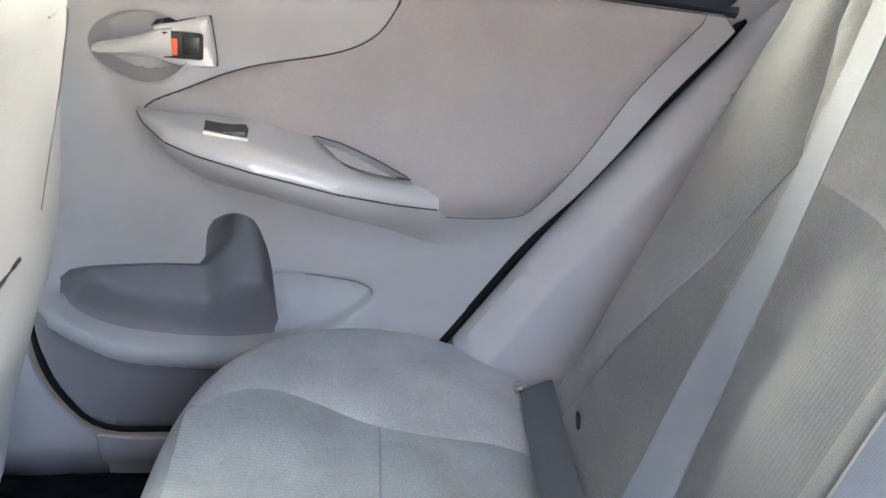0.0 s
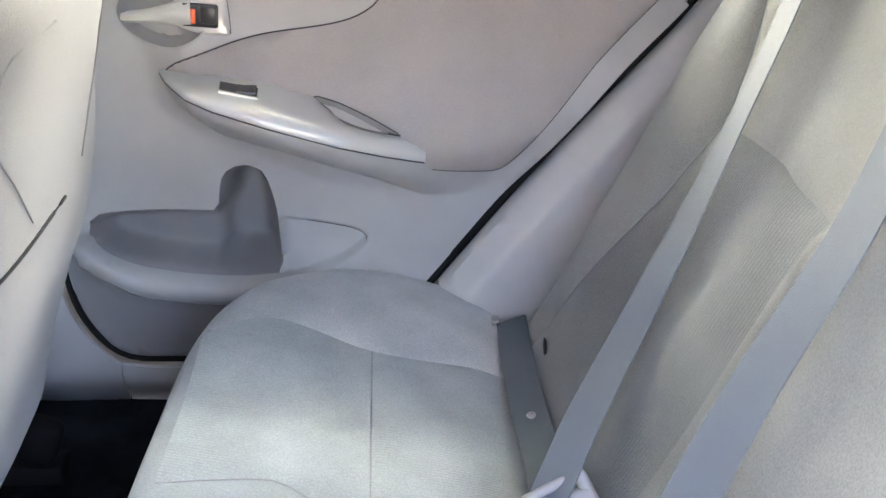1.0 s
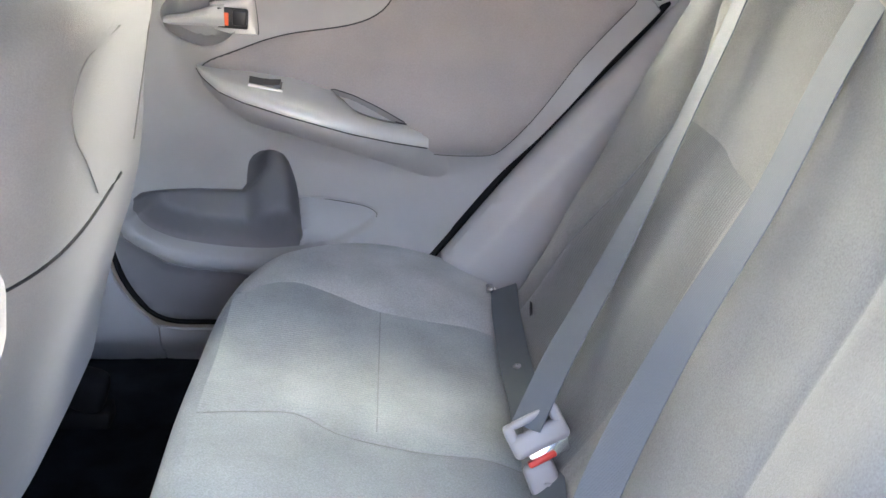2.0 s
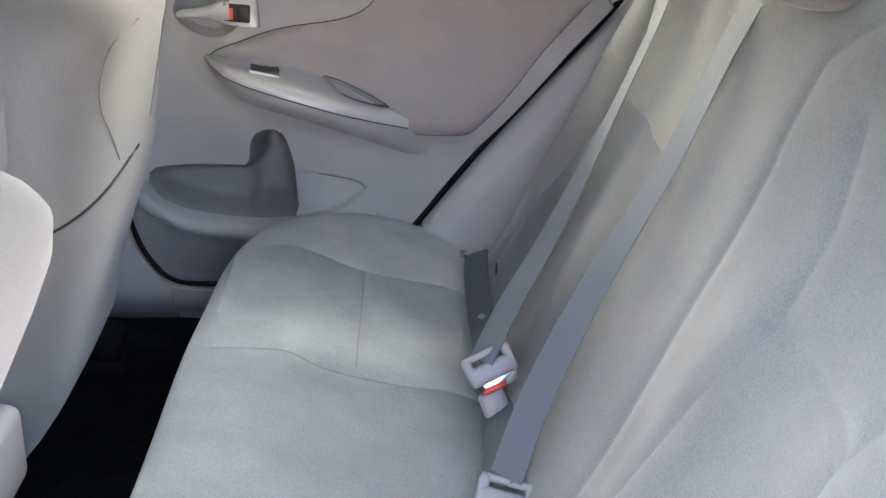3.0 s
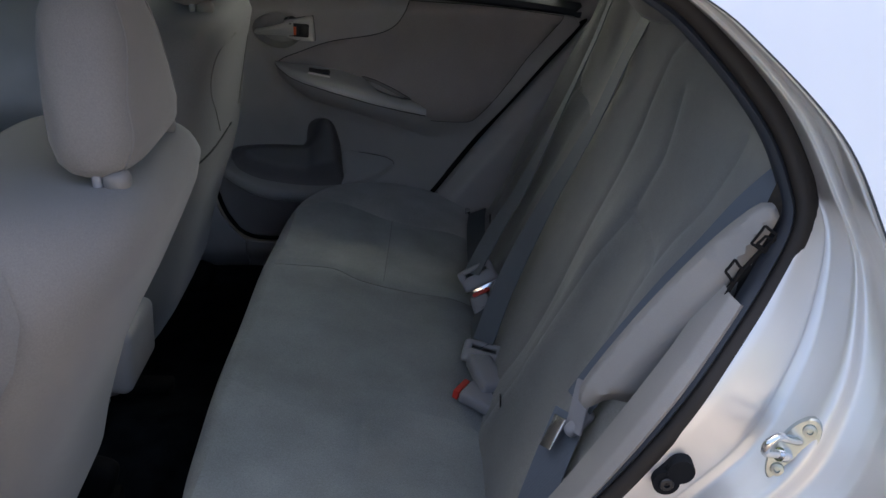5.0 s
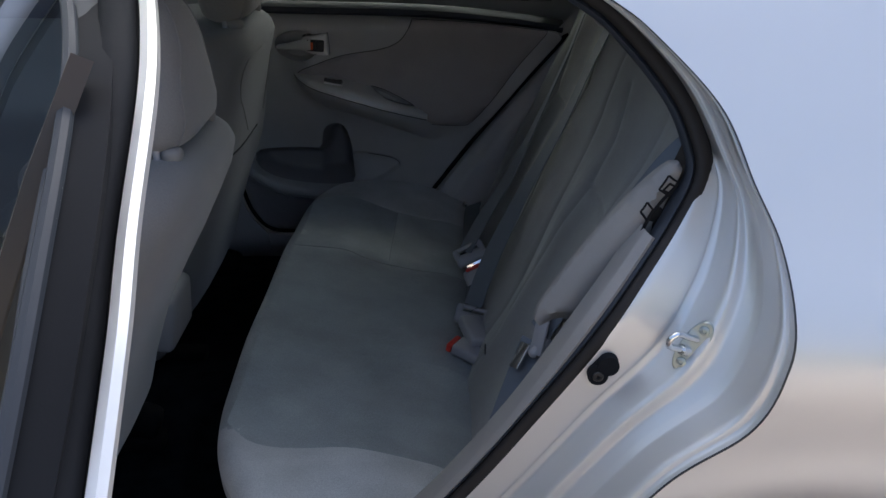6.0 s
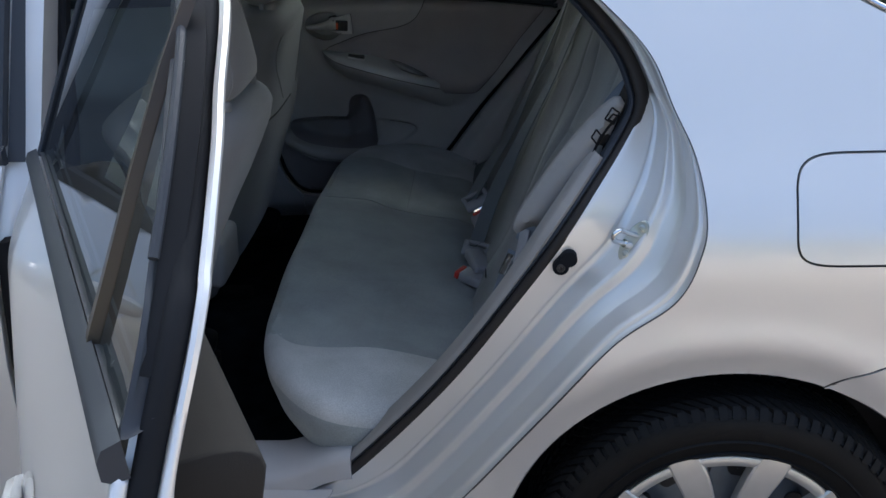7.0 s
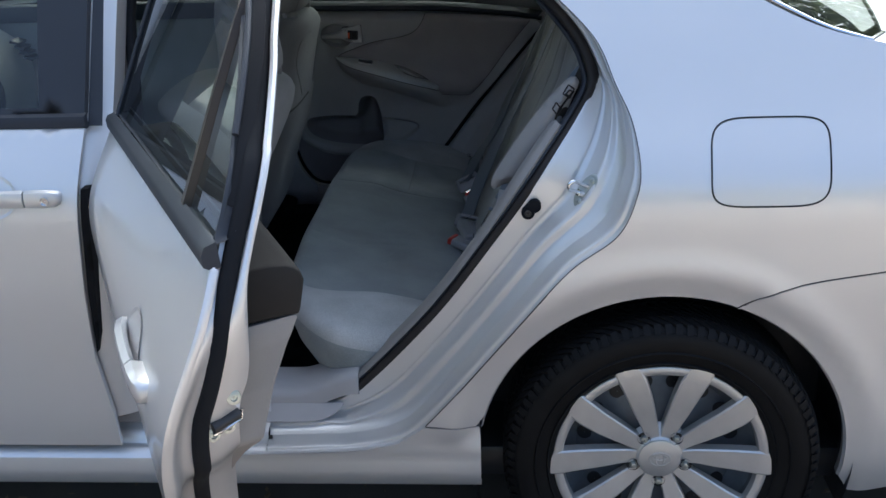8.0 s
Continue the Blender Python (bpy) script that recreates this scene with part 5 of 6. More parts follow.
# the door's rear edge: painted return, black seal, painted shut face, trim edge
SHUT = ((0.0005, 0.003), (0.001, 0.007), (0.004, 0.012), (0.010, 0.017), (0.020, 0.021), (0.027, 0.028), (0.031, 0.042), (0.036, 0.070), (0.043, 0.086), (0.047, 0.094))
SHUT_UP = ((0.012, 0.006), (0.012, 0.010), (0.011, 0.016), (0.011, 0.022), (0.010, 0.028), (0.006, 0.033), (0.000, 0.034), (-0.002, 0.038), (0.000, 0.042), (0.006, 0.043))
rows = []
for i in range(len(D_EDGE)):
    y0, k = side_y(*D_EDGE[i]), ease(0.90, 1.05, D_EDGE[i][1])
    row = []
    for (d, e), (du, eu) in zip(SHUT, SHUT_UP):
        x, z = inset(i, d + (du - d) * k)
        row.append(Vector((x, y0 + e + (eu - e) * k, z)))
    rows.append(row)
low = [i for i in range(len(D_EDGE)) if D_EDGE[i][1] < 1.085]
high = list(range(low[-1], len(D_EDGE)))
part("shut_face", loft([rows[i] for i in low], closed=False), PAINT, door, "painted silver shut face of the door", sharp=60)
part("frame_channel", loft([rows[i][:6] for i in high], closed=False), DEEPBLACK, door, "black rubber channel round the window frame")
part("frame_flange", loft([rows[i][5:] for i in high], closed=False), PAINT, door, "silver flange of the window frame")
seal_run = []
for i in range(len(D_EDGE)):
    k = ease(0.90, 1.05, D_EDGE[i][1])
    x, z = inset(i, 0.032 - 0.024 * k)
    seal_run.append(Vector((x, side_y(*D_EDGE[i]) + 0.047 - 0.025 * k, z)))
part("edge_seal", tube(seal_run, 0.0095, 10, rb=0.010), RUBBER, door, "black rubber seal along the door's edge")
# inner frame of the window: rubber run and painted flange
part("inner_frame", sheet(grown(frame_out, -0.008), lambda x, z: left(x, z) + Vector((0, 0.021, 0)), 0.018, holes=[REAR_GLASS], wind=-1, skirt=[(0.0, 0.003)], down=(0, -1, 0)), FLAT, door, "satin black inner window frame")
part("glass_run", sweep([left(x, z) + Vector((0, 0.0185, 0)) for x, z in REAR_GLASS[:49]], [(-0.006, -0.012), (0.003, -0.012), (0.003, 0.004), (-0.006, 0.004)]), RUBBER, door, "black rubber glass run")
# inner trim
IN_EDGE = [inset(i, 0.047) for i in range(len(D_EDGE)) if D_EDGE[i][1] < 0.950 and D_EDGE[i][1] > 0.40]
in_trim = [(-1.03, 0.41), (-0.62, 0.41)] + [(min(x, -0.186), z) for x, z in IN_EDGE if x < 0 and z > 0.415] + [(-0.190, 0.9555), (-1.03, 0.9555)]
def in_y(x, z):
    low_y, high_y = side_y(x, min(z, 0.9)) + 0.088, float(np.interp(z, (0.70, 0.742, 0.783, 0.838, 0.884, 0.928, 0.957), (0.098, 0.106, 0.123, 0.141, 0.159, 0.182, 0.201)))
    return low_y + (high_y - low_y) * ease(0.64, 0.76, z)
part("inner_trim", sheet(in_trim, lambda x, z: Vector((x, in_y(x, z), z)), 0.025, wind=-1, skirt=[(0.003, 0.004), (0.002, 0.06)], down=(0, -1, 0)), VINYL, door, "grey moulded inner trim of the open door")
upper = []
for x, g in ((-1.03, 0.9), (-0.80, 1.0), (-0.50, 1.0), (-0.25, 1.0), (-0.197, 1.0), (-0.191, 0.99), (-0.188, 0.965), (-0.187, 0.92)):
    upper.append([Vector((x, 0.175 + (y - 0.175) * g, 1.0 + (z - 1.0) * g)) for y, z in ((0.12, 0.962), (0.190, 0.959), (0.202, 0.9575), (0.205, 0.962), (0.212, 0.985), (0.215, 0.996), (0.213, 1.006), (0.207, 1.013), (0.198, 1.018), (0.180, 1.022), (0.12, 1.024))])
part("upper_trim", loft(upper), DARKTRIM, door, "dark brown-grey upper trim of the open door", sharp=50)
# latch slot with three screws
lx = [i for i in range(len(D_EDGE)) if abs(D_EDGE[i][1] - 0.876) < 0.012 and D_EDGE[i][0] > -0.3][0]
def shut(i, e, out=0.0):
    d = float(np.interp(e, [r[1] for r in SHUT], [r[0] for r in SHUT]))
    x, z = inset(i, d - out)
    return Vector((x, side_y(*D_EDGE[i]) + e, z))
p0, p1 = shut(lx, 0.060, 0.0015), shut(lx, 0.092, 0.0015)
part("latch_slot", tube([p0, p0.lerp(p1, 0.5), p1], 0.0085, 12, ref=(0, 0, 1), rb=0.007), BLACK, door, "dark door latch slot")
part("latch_plate", tube([p0 + Vector((0.002, 0.0, -0.008)), p0.lerp(p1, 0.5) + Vector((0.002, 0, -0.009)), p1 + Vector((0.002, 0.002, -0.006)), p1 + Vector((0.002, 0.004, 0.004))], 0.0022, 8), CHROME, door, "bright steel latch rim")
for z, e in ((0.895, 0.081), (0.859, 0.062), (0.855, 0.080)):
    i = min(range(len(D_EDGE)), key=lambda k: abs(D_EDGE[k][1] - z) + (1 if D_EDGE[k][0] < -0.35 else 0))
    q = shut(i, e, 0.001)
    part("latch_screw", lathe([(0.0085, 0.0), (0.0075, -0.003), (0.004, -0.0035), (0.0035, -0.001), (0.001, -0.001)], 16), ZINC, door, "zinc star-head screw")
    scene.collection.objects[-1].matrix_basis = Matrix.Translation(q) @ pose(0, 0, 0, 0, 0, 90) @ pose(0, 0, 0, -8, 0, 0)


# outside handle: a strap grip standing off a shallow cup, with a fixed cap
def outer_handle(parent, x0, z0):
    """Grip from x0 rearwards, on the left side at height z0."""
    cup = [tuple(p) for p in spline([(x0 + 0.02, z0 + 0.004), (x0 + 0.06, z0 + 0.040), (x0 + 0.115, z0 + 0.038), (x0 + 0.145, z0 + 0.0), (x0 + 0.115, z0 - 0.036), (x0 + 0.06, z0 - 0.038)], 32, True)]
    part("handle_cup", sheet(cup, lambda x, z: left(x, z) + Vector((0, -0.0018 + 0.004 * ease(0, 0.012, depth_in(x, z, cup)), 0)), 0.008), PAINT, parent, "shallow painted handle cup")
    rows = []
    for s, off, h in ((0.0, 0.001, 0.006), (0.012, 0.008, 0.013), (0.05, 0.013, 0.0165), (0.10, 0.014, 0.017), (0.145, 0.014, 0.017), (0.16, 0.013, 0.017)):
        q = left(x0 + s, z0)
        rows.append([q + Vector((0, -off + 0.006 * b, h * a)) for a, b in ((1, 0.8), (0.8, -0.6), (0.3, -1), (-0.3, -1), (-0.8, -0.6), (-1, 0.8), (-0.6, 1.6), (0.6, 1.6))])
    grip = part("handle_grip", loft(rows), PAINT, parent, "silver strap door handle")
    rows = []
    for s, off, h in ((0.1635, 0.013, 0.017), (0.19, 0.0125, 0.018), (0.215, 0.010, 0.017), (0.226, 0.005, 0.012), (0.229, 0.001, 0.006)):
        q = left(x0 + s, z0)
        rows.append([q + Vector((0, -off + 0.006 * b, h * a)) for a, b in ((1, 0.8), (0.8, -0.6), (0.3, -1), (-0.3, -1), (-0.8, -0.6), (-1, 0.8), (-0.6, 4.0), (0.6, 4.0))])
    part("handle_cap", loft(rows), PAINT, parent, "silver handle cap")
    return grip


outer_handle(door, -0.456, 0.894)
mid_door = Vector((-1.05, 0, 0.7))
door.matrix_basis = Matrix.Translation(HINGE) @ pose(0, 0, 0, 0, 0, -OPEN) @ Matrix.Translation(mid_door - Vector(HINGE)) @ pose(0, 0, 0, LEAN_OUT, 0, 0) @ pose(0, 0, 0, 0, -RISE, 0) @ Matrix.Translation(-mid_door)

# ---- the shut front door ----
fskin = [(-1.102, 0.345), (-1.104, 0.42), (-1.122, 0.55), (-1.118, 0.70), (-1.105, 0.88), (-1.094, 1.006), (-2.32, 1.002), (-2.38, 0.70), (-2.36, 0.345)]
fskin = dense(fskin, 0.05)
fdoor = part("front_door", sheet(fskin, left, 0.016, skirt=[(0.001, 0.004), (-0.004, 0.02)], down=(0, 1, 0)), PAINT, car, "closed front door with a silver metallic skin", sharp=60)
part("belt_moulding", sweep([left(x, 1.016) + Vector((0, -0.001, 0)) for x in np.linspace(-2.2, -1.092, 24)], [(0.014, 0.010), (0.010, -0.005), (0.002, -0.008), (-0.011, -0.007), (-0.014, -0.001), (-0.014, 0.010)]), FLAT, fdoor, "slate-black rubber moulding under the window", sharp=50)
NEAR_GLASS = [(-1.185, 1.040), (-2.00, 1.035), (-1.85, 1.20), (-1.62, 1.335), (-1.205, 1.335)]
part("window_frame", sheet([(-1.096, 1.025), (-2.25, 1.005), (-1.95, 1.21), (-1.66, 1.36), (-1.10, 1.36)], left, 0.03, holes=[NEAR_GLASS], skirt=[(0.0, 0.02)], down=(0, 1, 0)), FLAT, fdoor, "satin black window frame and pillar film", sharp=60)
part("window_glass", sheet(grown(NEAR_GLASS, 0.008), lambda x, z: left(x, z) + Vector((0, 0.012, 0)), 0.08), GLASS, fdoor, "green-tinted window glass")
outer_handle(fdoor, -1.362, 0.888)
q = left(-1.158, 0.888)
part("lock_cylinder", lathe([(0.008, -0.003), (0.0075, 0.001), (0.001, 0.001)], 18, (q.x, q.y - 0.0215, q.z)), CHROME, fdoor, "keyhole of the door lock")
part("inner_trim", sheet([(-1.18, 0.42), (-1.18, 0.98), (-2.2, 0.97), (-2.2, 0.42)], lambda x, z: Vector((x, 0.16, z)), 0.1, wind=-1), GREY, fdoor)
# black film on the centre pillar between the doors
part("pillar_film", sheet([(-1.064, 1.005), (-1.092, 1.005), (-1.092, 1.36), (-1.075, 1.362)], lambda x, z: left(x, z) + Vector((0, 0.012, 0)), 0.03), FLAT, car, "satin black pillar film")

# black sheet that stands for the shade in the gap between the two doors
part("hinge_gap_shade", sheet([(-1.119, 0.56), (-1.114, 0.70), (-1.100, 0.90), (-1.086, 0.90), (-1.094, 0.75), (-1.108, 0.60)], lambda x, z: left(x, z) + Vector((0, 0.008, 0)), 0.02, skirt=[(0.0, 0.03)], down=(0, 1, 0)), DEEPBLACK, car, "black gap between the doors, its shade put into the colour")

# ---- bump stop and striker on the jamb ----
def on_jamb(x, z):
    best = min(((i, f) for i in range(4, 130) for f in np.linspace(0, 1, 21)), key=lambda r: (jamb_at(*r).x - x) ** 2 + (jamb_at(*r).z - z) ** 2)
    return jamb_at(*best)
b0 = on_jamb(-0.262, 0.812)
b1 = b0 + Vector((0.0125, -0.002, 0.014))
stop = part("bump_stop", sweep([b0 + Vector((0, 0.004, 0)), b0 + Vector((0, -0.009, 0)), b0 + Vector((0, -0.011, 0))], circle(0.0128, 20), ref=(1, 0, 0)), RUBBER, car, "black rubber bump stop")
sweep_mid = bmesh.new()
sweep([b0.lerp(b1, s) + Vector((0, 0.002, 0)) for s in (0, 0.5, 1)], [(-0.0128, 0.002), (-0.012, -0.006), (-0.008, -0.008), (0.008, -0.008), (0.012, -0.006), (0.0128, 0.002)], bm=sweep_mid)
part("stop_plate", sweep_mid, RUBBER, stop)
part("stop_end", sweep([b1 + Vector((0, 0.004, 0)), b1 + Vector((0, -0.009, 0)), b1 + Vector((0, -0.011, 0))], circle(0.0128, 20), ref=(1, 0, 0)), RUBBER, stop)
part("stop_screw", lathe([(0.007, -0.0125), (0.006, -0.014), (0.003, -0.014), (0.0025, -0.0115), (0.001, -0.0115)], 14, tuple(b0)), BLACK, stop)
k0 = on_jamb(-0.150, 0.858)
k_out = Vector((-0.30, -0.92, 0.24)).normalized()          # away from the jamb
k_up = (Vector((0.50, 0.0, 0.86)) - k_out * Vector((0.50, 0.0, 0.86)).dot(k_out)).normalized()
k_side = k_up.cross(k_out)


def on_plate(u, v, h):
    return k0 + k_up * u + k_side * v + k_out * h


leaf = [(0.036 * math.copysign(abs(math.cos(a)) ** 0.9, math.cos(a)), 0.0150 * math.sin(a)) for a in [2 * math.pi * i / 32 for i in range(32)]]
striker = part("striker", loft([[on_plate(u * g, v * g, h) for u, v in leaf] for g, h in ((1.0, -0.004), (1.0, 0.0035), (0.95, 0.005))]), ZINC, car, "zinc striker plate with a steel loop", sharp=40)
reach = Vector((-0.74, -0.50, 0.46)).normalized()
foot = (on_plate(0.010, 0.002, 0.0), on_plate(-0.008, 0.002, 0.0))
part("striker_loop", tube(spline([foot[0], foot[0] + reach * 0.022, foot[0] + reach * 0.040, foot[0].lerp(foot[1], 0.5) + reach * 0.047, foot[1] + reach * 0.040, foot[1] + reach * 0.022, foot[1]], 30), 0.0042, 10), CHROME, striker, "bright steel striker loop")
part("loop_collar", tube([foot[1] + reach * 0.006, foot[1] + reach * 0.018], 0.0066, 12), CHROME, striker)
for u in (0.0235, -0.0235):
    part("striker_screw", loft([[on_plate(u + r * math.cos(2 * math.pi * q / 12), r * math.sin(2 * math.pi * q / 12), h) for q in range(12)] for r, h in ((0.0068, 0.004), (0.0060, 0.0075), (0.003, 0.008), (0.0025, 0.0055))]), ZINC, striker)
# the patch of bolt heads on the sill edge
part("sill_clip", block(0.008, 0.004, 0.008, (-0.80, 0.071, 0.338), 0.001), BLACK, car)


# ---- rear bench ----
def back_x(z):
    return -0.37 + 0.45 * (z - 0.549) - 0.15 * max(0.0, z - 0.95)


bench = thing("rear_bench_seat", "grey cloth rear bench seat with stitched panels, lightly stained", "car seat", (-0.6, MID, 0.33))


def cushion_z(x, y):
    a = abs(y - MID)
    z = 0.500 - 0.2 * (x + 0.45)
    z += 0.012 * math.exp(-((a - 0.60) / 0.07) ** 2) * ease(-0.80, -0.70, x)          # outer bolsters
    z -= 0.006 * math.exp(-((a - 0.36) / 0.10) ** 2)                                   # sat-in hollows
    z += 0.004 * math.sin(x * 17 + y * 5) * math.sin(y * 11)
    z -= 0.020 * ease(-0.48, -0.38, x)
    return z


OUT_SEAM = [tuple(p) for p in spline([(-0.385, 0.512), (-0.47, 0.512), (-0.596, 0.510), (-0.665, 0.532), (-0.714, 0.545), (-0.755, 0.532), (-0.795, 0.490)], 24)]
IN_SEAM = [tuple(p) for p in spline([(-0.385, 0.205), (-0.475, 0.205), (-0.543, 0.202), (-0.638, 0.212), (-0.688, 0.238), (-0.74, 0.226), (-0.797, 0.205)], 24)]
CROSS = [(-0.596, 0.508), (-0.596, 0.23)]
half = [tuple(p) for p in spline([(-0.380, 0.62), (-0.43, 0.668), (-0.49, 0.700), (-0.575, 0.712), (-0.640, 0.702), (-0.690, 0.668), (-0.735, 0.610), (-0.768, 0.525), (-0.786, 0.40), (-0.790, 0.20)], 40)]
cushion = [(x, MID + a) for x, a in half] + [(x, MID - a + 0.034 * ease(-0.69, -0.55, x)) for x, a in half[::-1]]   # the near end is trimmed back behind the door seal
seams = [[(x, MID + s * a) for x, a in line] for s in (1, -1) for line in (OUT_SEAM, IN_SEAM, CROSS)]


def cushion_f(x, y):
    if x < -0.395:
        g = groove(x, y, seams[:3], 0.0032, 0.0065) + groove(x, y, seams[3:], 0.0014, 0.009)   # the near side's are shallower
    else:
        g = 0.0
    return Vector((x, y, cushion_z(x, y) - g))


panels = []
for s in (1, -1):
    panels.append([(x, MID + s * a) for x, a in OUT_SEAM[1:]] + [(x, MID + s * a) for x, a in IN_SEAM[1:][::-1]])
middle = [(x, MID + a) for x, a in IN_SEAM[1:]] + [(x, MID - a) for x, a in IN_SEAM[1:][::-1]]
CUSHION_SKIRT = [(0.010, 0.001), (0.019, 0.005), (0.027, 0.012), (0.033, 0.022), (0.036, 0.036), (0.034, 0.060), (0.020, 0.110), (-0.010, 0.165), (-0.045, 0.205), (-0.09, 0.225)]
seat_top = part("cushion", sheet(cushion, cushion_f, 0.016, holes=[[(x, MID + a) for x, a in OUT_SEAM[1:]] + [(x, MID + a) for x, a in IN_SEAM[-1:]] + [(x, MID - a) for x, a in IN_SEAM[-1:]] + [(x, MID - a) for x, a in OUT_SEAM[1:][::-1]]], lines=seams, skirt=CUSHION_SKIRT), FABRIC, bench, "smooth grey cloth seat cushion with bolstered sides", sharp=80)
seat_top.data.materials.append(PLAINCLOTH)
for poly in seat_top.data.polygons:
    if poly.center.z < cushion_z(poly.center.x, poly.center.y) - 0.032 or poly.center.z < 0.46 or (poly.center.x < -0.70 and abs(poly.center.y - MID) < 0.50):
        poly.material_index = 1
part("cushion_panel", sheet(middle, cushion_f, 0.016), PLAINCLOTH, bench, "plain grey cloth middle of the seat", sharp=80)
# the near panel's dimmer light is put into its darker cloth
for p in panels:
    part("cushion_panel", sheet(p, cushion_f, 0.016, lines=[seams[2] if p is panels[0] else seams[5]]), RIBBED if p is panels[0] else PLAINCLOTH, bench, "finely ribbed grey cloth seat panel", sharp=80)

for line in seams[1:3]:
    part("seam", tube([cushion_f(x, y) + Vector((0, 0, 0.0006)) for x, y in dense([p for p in line if p[0] < -0.40], 0.012, False)], 0.0007, 6), SEAM, bench)

# seat backs: the wider one with the middle place, and the narrow one
OUTER = [(0.549, 0.50), (0.535, 0.577), (0.497, 0.64), (0.445, 0.76), (0.42, 0.855), (0.445, 0.92), (0.475, 0.97), (0.495, 1.06)]
INNER = [(0.192, 0.50), (0.200, 0.606), (0.228, 0.785), (0.256, 0.872), (0.239, 0.941), (0.217, 0.994), (0.205, 1.03)]


def back_f(y, z):
    a = abs(y - MID)
    x = back_x(z)
    x -= 0.022 * math.exp(-((a - 0.50) / 0.07) ** 2) * (1 - ease(0.86, 1.05, z)) * ease(0.50, 0.66, z) + 0.012 * math.exp(-((a - 0.22) / 0.05) ** 2) * (1 - ease(0.8, 0.95, z)) - 0.006 * math.exp(-((a - 0.35) / 0.10) ** 2)
    x += 0.05 * ease(0.57, 0.655, a) ** 2
    x += 0.03 * ease(1.06, 1.13, z) ** 2 + 1.1 * max(0.0, z - 1.125) - 0.012 * ease(0.60, 0.50, z)
    x += groove(y, z, back_seams[:1], 0.007, 0.0075) + groove(y, z, back_seams[1:], 0.0042, 0.0085)
    x += 0.003 * math.sin(y * 23 + z * 9) * math.sin(z * 17)
    return Vector((x, y, z))


outer_r, outer_l = [(MID + a, z) for a, z in OUTER], [(MID - a, z) for a, z in OUTER]
inner_l = [(MID - a, z) for a, z in INNER]
cross_r = [(MID + 0.418, 0.862), (MID + 0.26, 0.866), (MID + 0.142, 0.862)]
cross_l = [(MID - 0.418, 0.870), (MID - 0.256, 0.873)]
mid_l = [(0.757, 0.48), (0.757, 0.56), (0.766, 0.75), (0.792, 0.965), (0.785, 1.05), (0.735, 1.097), (0.62, 1.118), (0.45, 1.118)]
back_seams = [outer_r, outer_l, inner_l, cross_r, cross_l, mid_l]
narrow = [tuple(p) for p in spline([(1.016, 0.47), (1.016, 0.70), (1.016, 0.95), (1.020, 1.07), (1.05, 1.09), (1.25, 1.095), (1.44, 1.085), (1.50, 1.04), (1.525, 0.95), (1.535, 0.80), (1.528, 0.66), (1.508, 0.565), (1.465, 0.50), (1.43, 0.47), (1.25, 0.46)], 70, True)]
wide = [tuple(p) for p in spline([(1.006, 0.47), (0.75, 0.46), (0.50, 0.46), (0.32, 0.465), (0.29, 0.485), (0.245, 0.55), (0.23, 0.66), (0.225, 0.80), (0.235, 0.95), (0.250, 1.08), (0.29, 1.16), (0.48, 1.195), (0.70, 1.185), (0.86, 1.16), (0.975, 1.12), (1.004, 1.07), (1.006, 0.90), (1.006, 0.70)], 100, True)]
panel_r = outer_r[:5] + [(p[0], p[1]) for p in cross_r[1:]] + [(1.022, 0.50)]
panel_l = outer_l[:5] + [cross_l[1]] + inner_l[:4][::-1]
BACK_SKIRT = [(0.004, 0.003), (0.007, 0.010), (0.007, 0.022), (0.004, 0.11)]
panel_r = [(min(max(y, 1.03), 1.5), max(z, 0.505)) for y, z in panel_r]
panel_l = [(y, max(z, 0.505)) for y, z in panel_l]
part("backrest", sheet(narrow, back_f, 0.016, holes=[panel_r], lines=[outer_r, cross_r], skirt=BACK_SKIRT, down=(1, 0, 0), wind=-1), FABRIC_SHADED, bench, "narrow grey cloth backrest with seat belt across it", sharp=80)
part("back_panel", sheet(panel_r, back_f, 0.016, wind=-1), RIBBED_SHADED, bench, "finely ribbed grey cloth back panel", sharp=80)
part("backrest", sheet(wide, back_f, 0.016, holes=[panel_l], lines=[outer_l, inner_l, cross_l, mid_l], skirt=BACK_SKIRT, down=(1, 0, 0), wind=-1), FABRIC_SHADED, bench, "wide grey cloth backrest with a middle place", sharp=80)
part("back_panel", sheet(panel_l, back_f, 0.016, wind=-1), FABRIC_SHADED, bench, "plain grey cloth back panel", sharp=80)
for line in back_seams[:1]:
    part("seam", tube([back_f(y, z) + Vector((-0.0006, 0, 0)) for y, z in dense([p for p in line if p[1] > 0.5], 0.012, False)], 0.0010, 6), SEAM, bench)
for y, z in ((1.368, 0.546), (1.090, 0.550), (0.656, 0.552), (0.385, 0.55)):
    p = back_f(y, z)
    part("anchor_mark", lathe([(0.001, 0.0), (0.006, 0.0), (0.0075, 0.002)], 14, (0, 0, 0)), BLACK, bench)
    bpy.context.scene.collection.objects[-1].matrix_basis = Matrix.Translation(p + Vector((-0.004, 0, 0))) @ pose(0, 0, 0, 0, 24, 90) @ Matrix.Diagonal((1, 1, 1.5, 1))


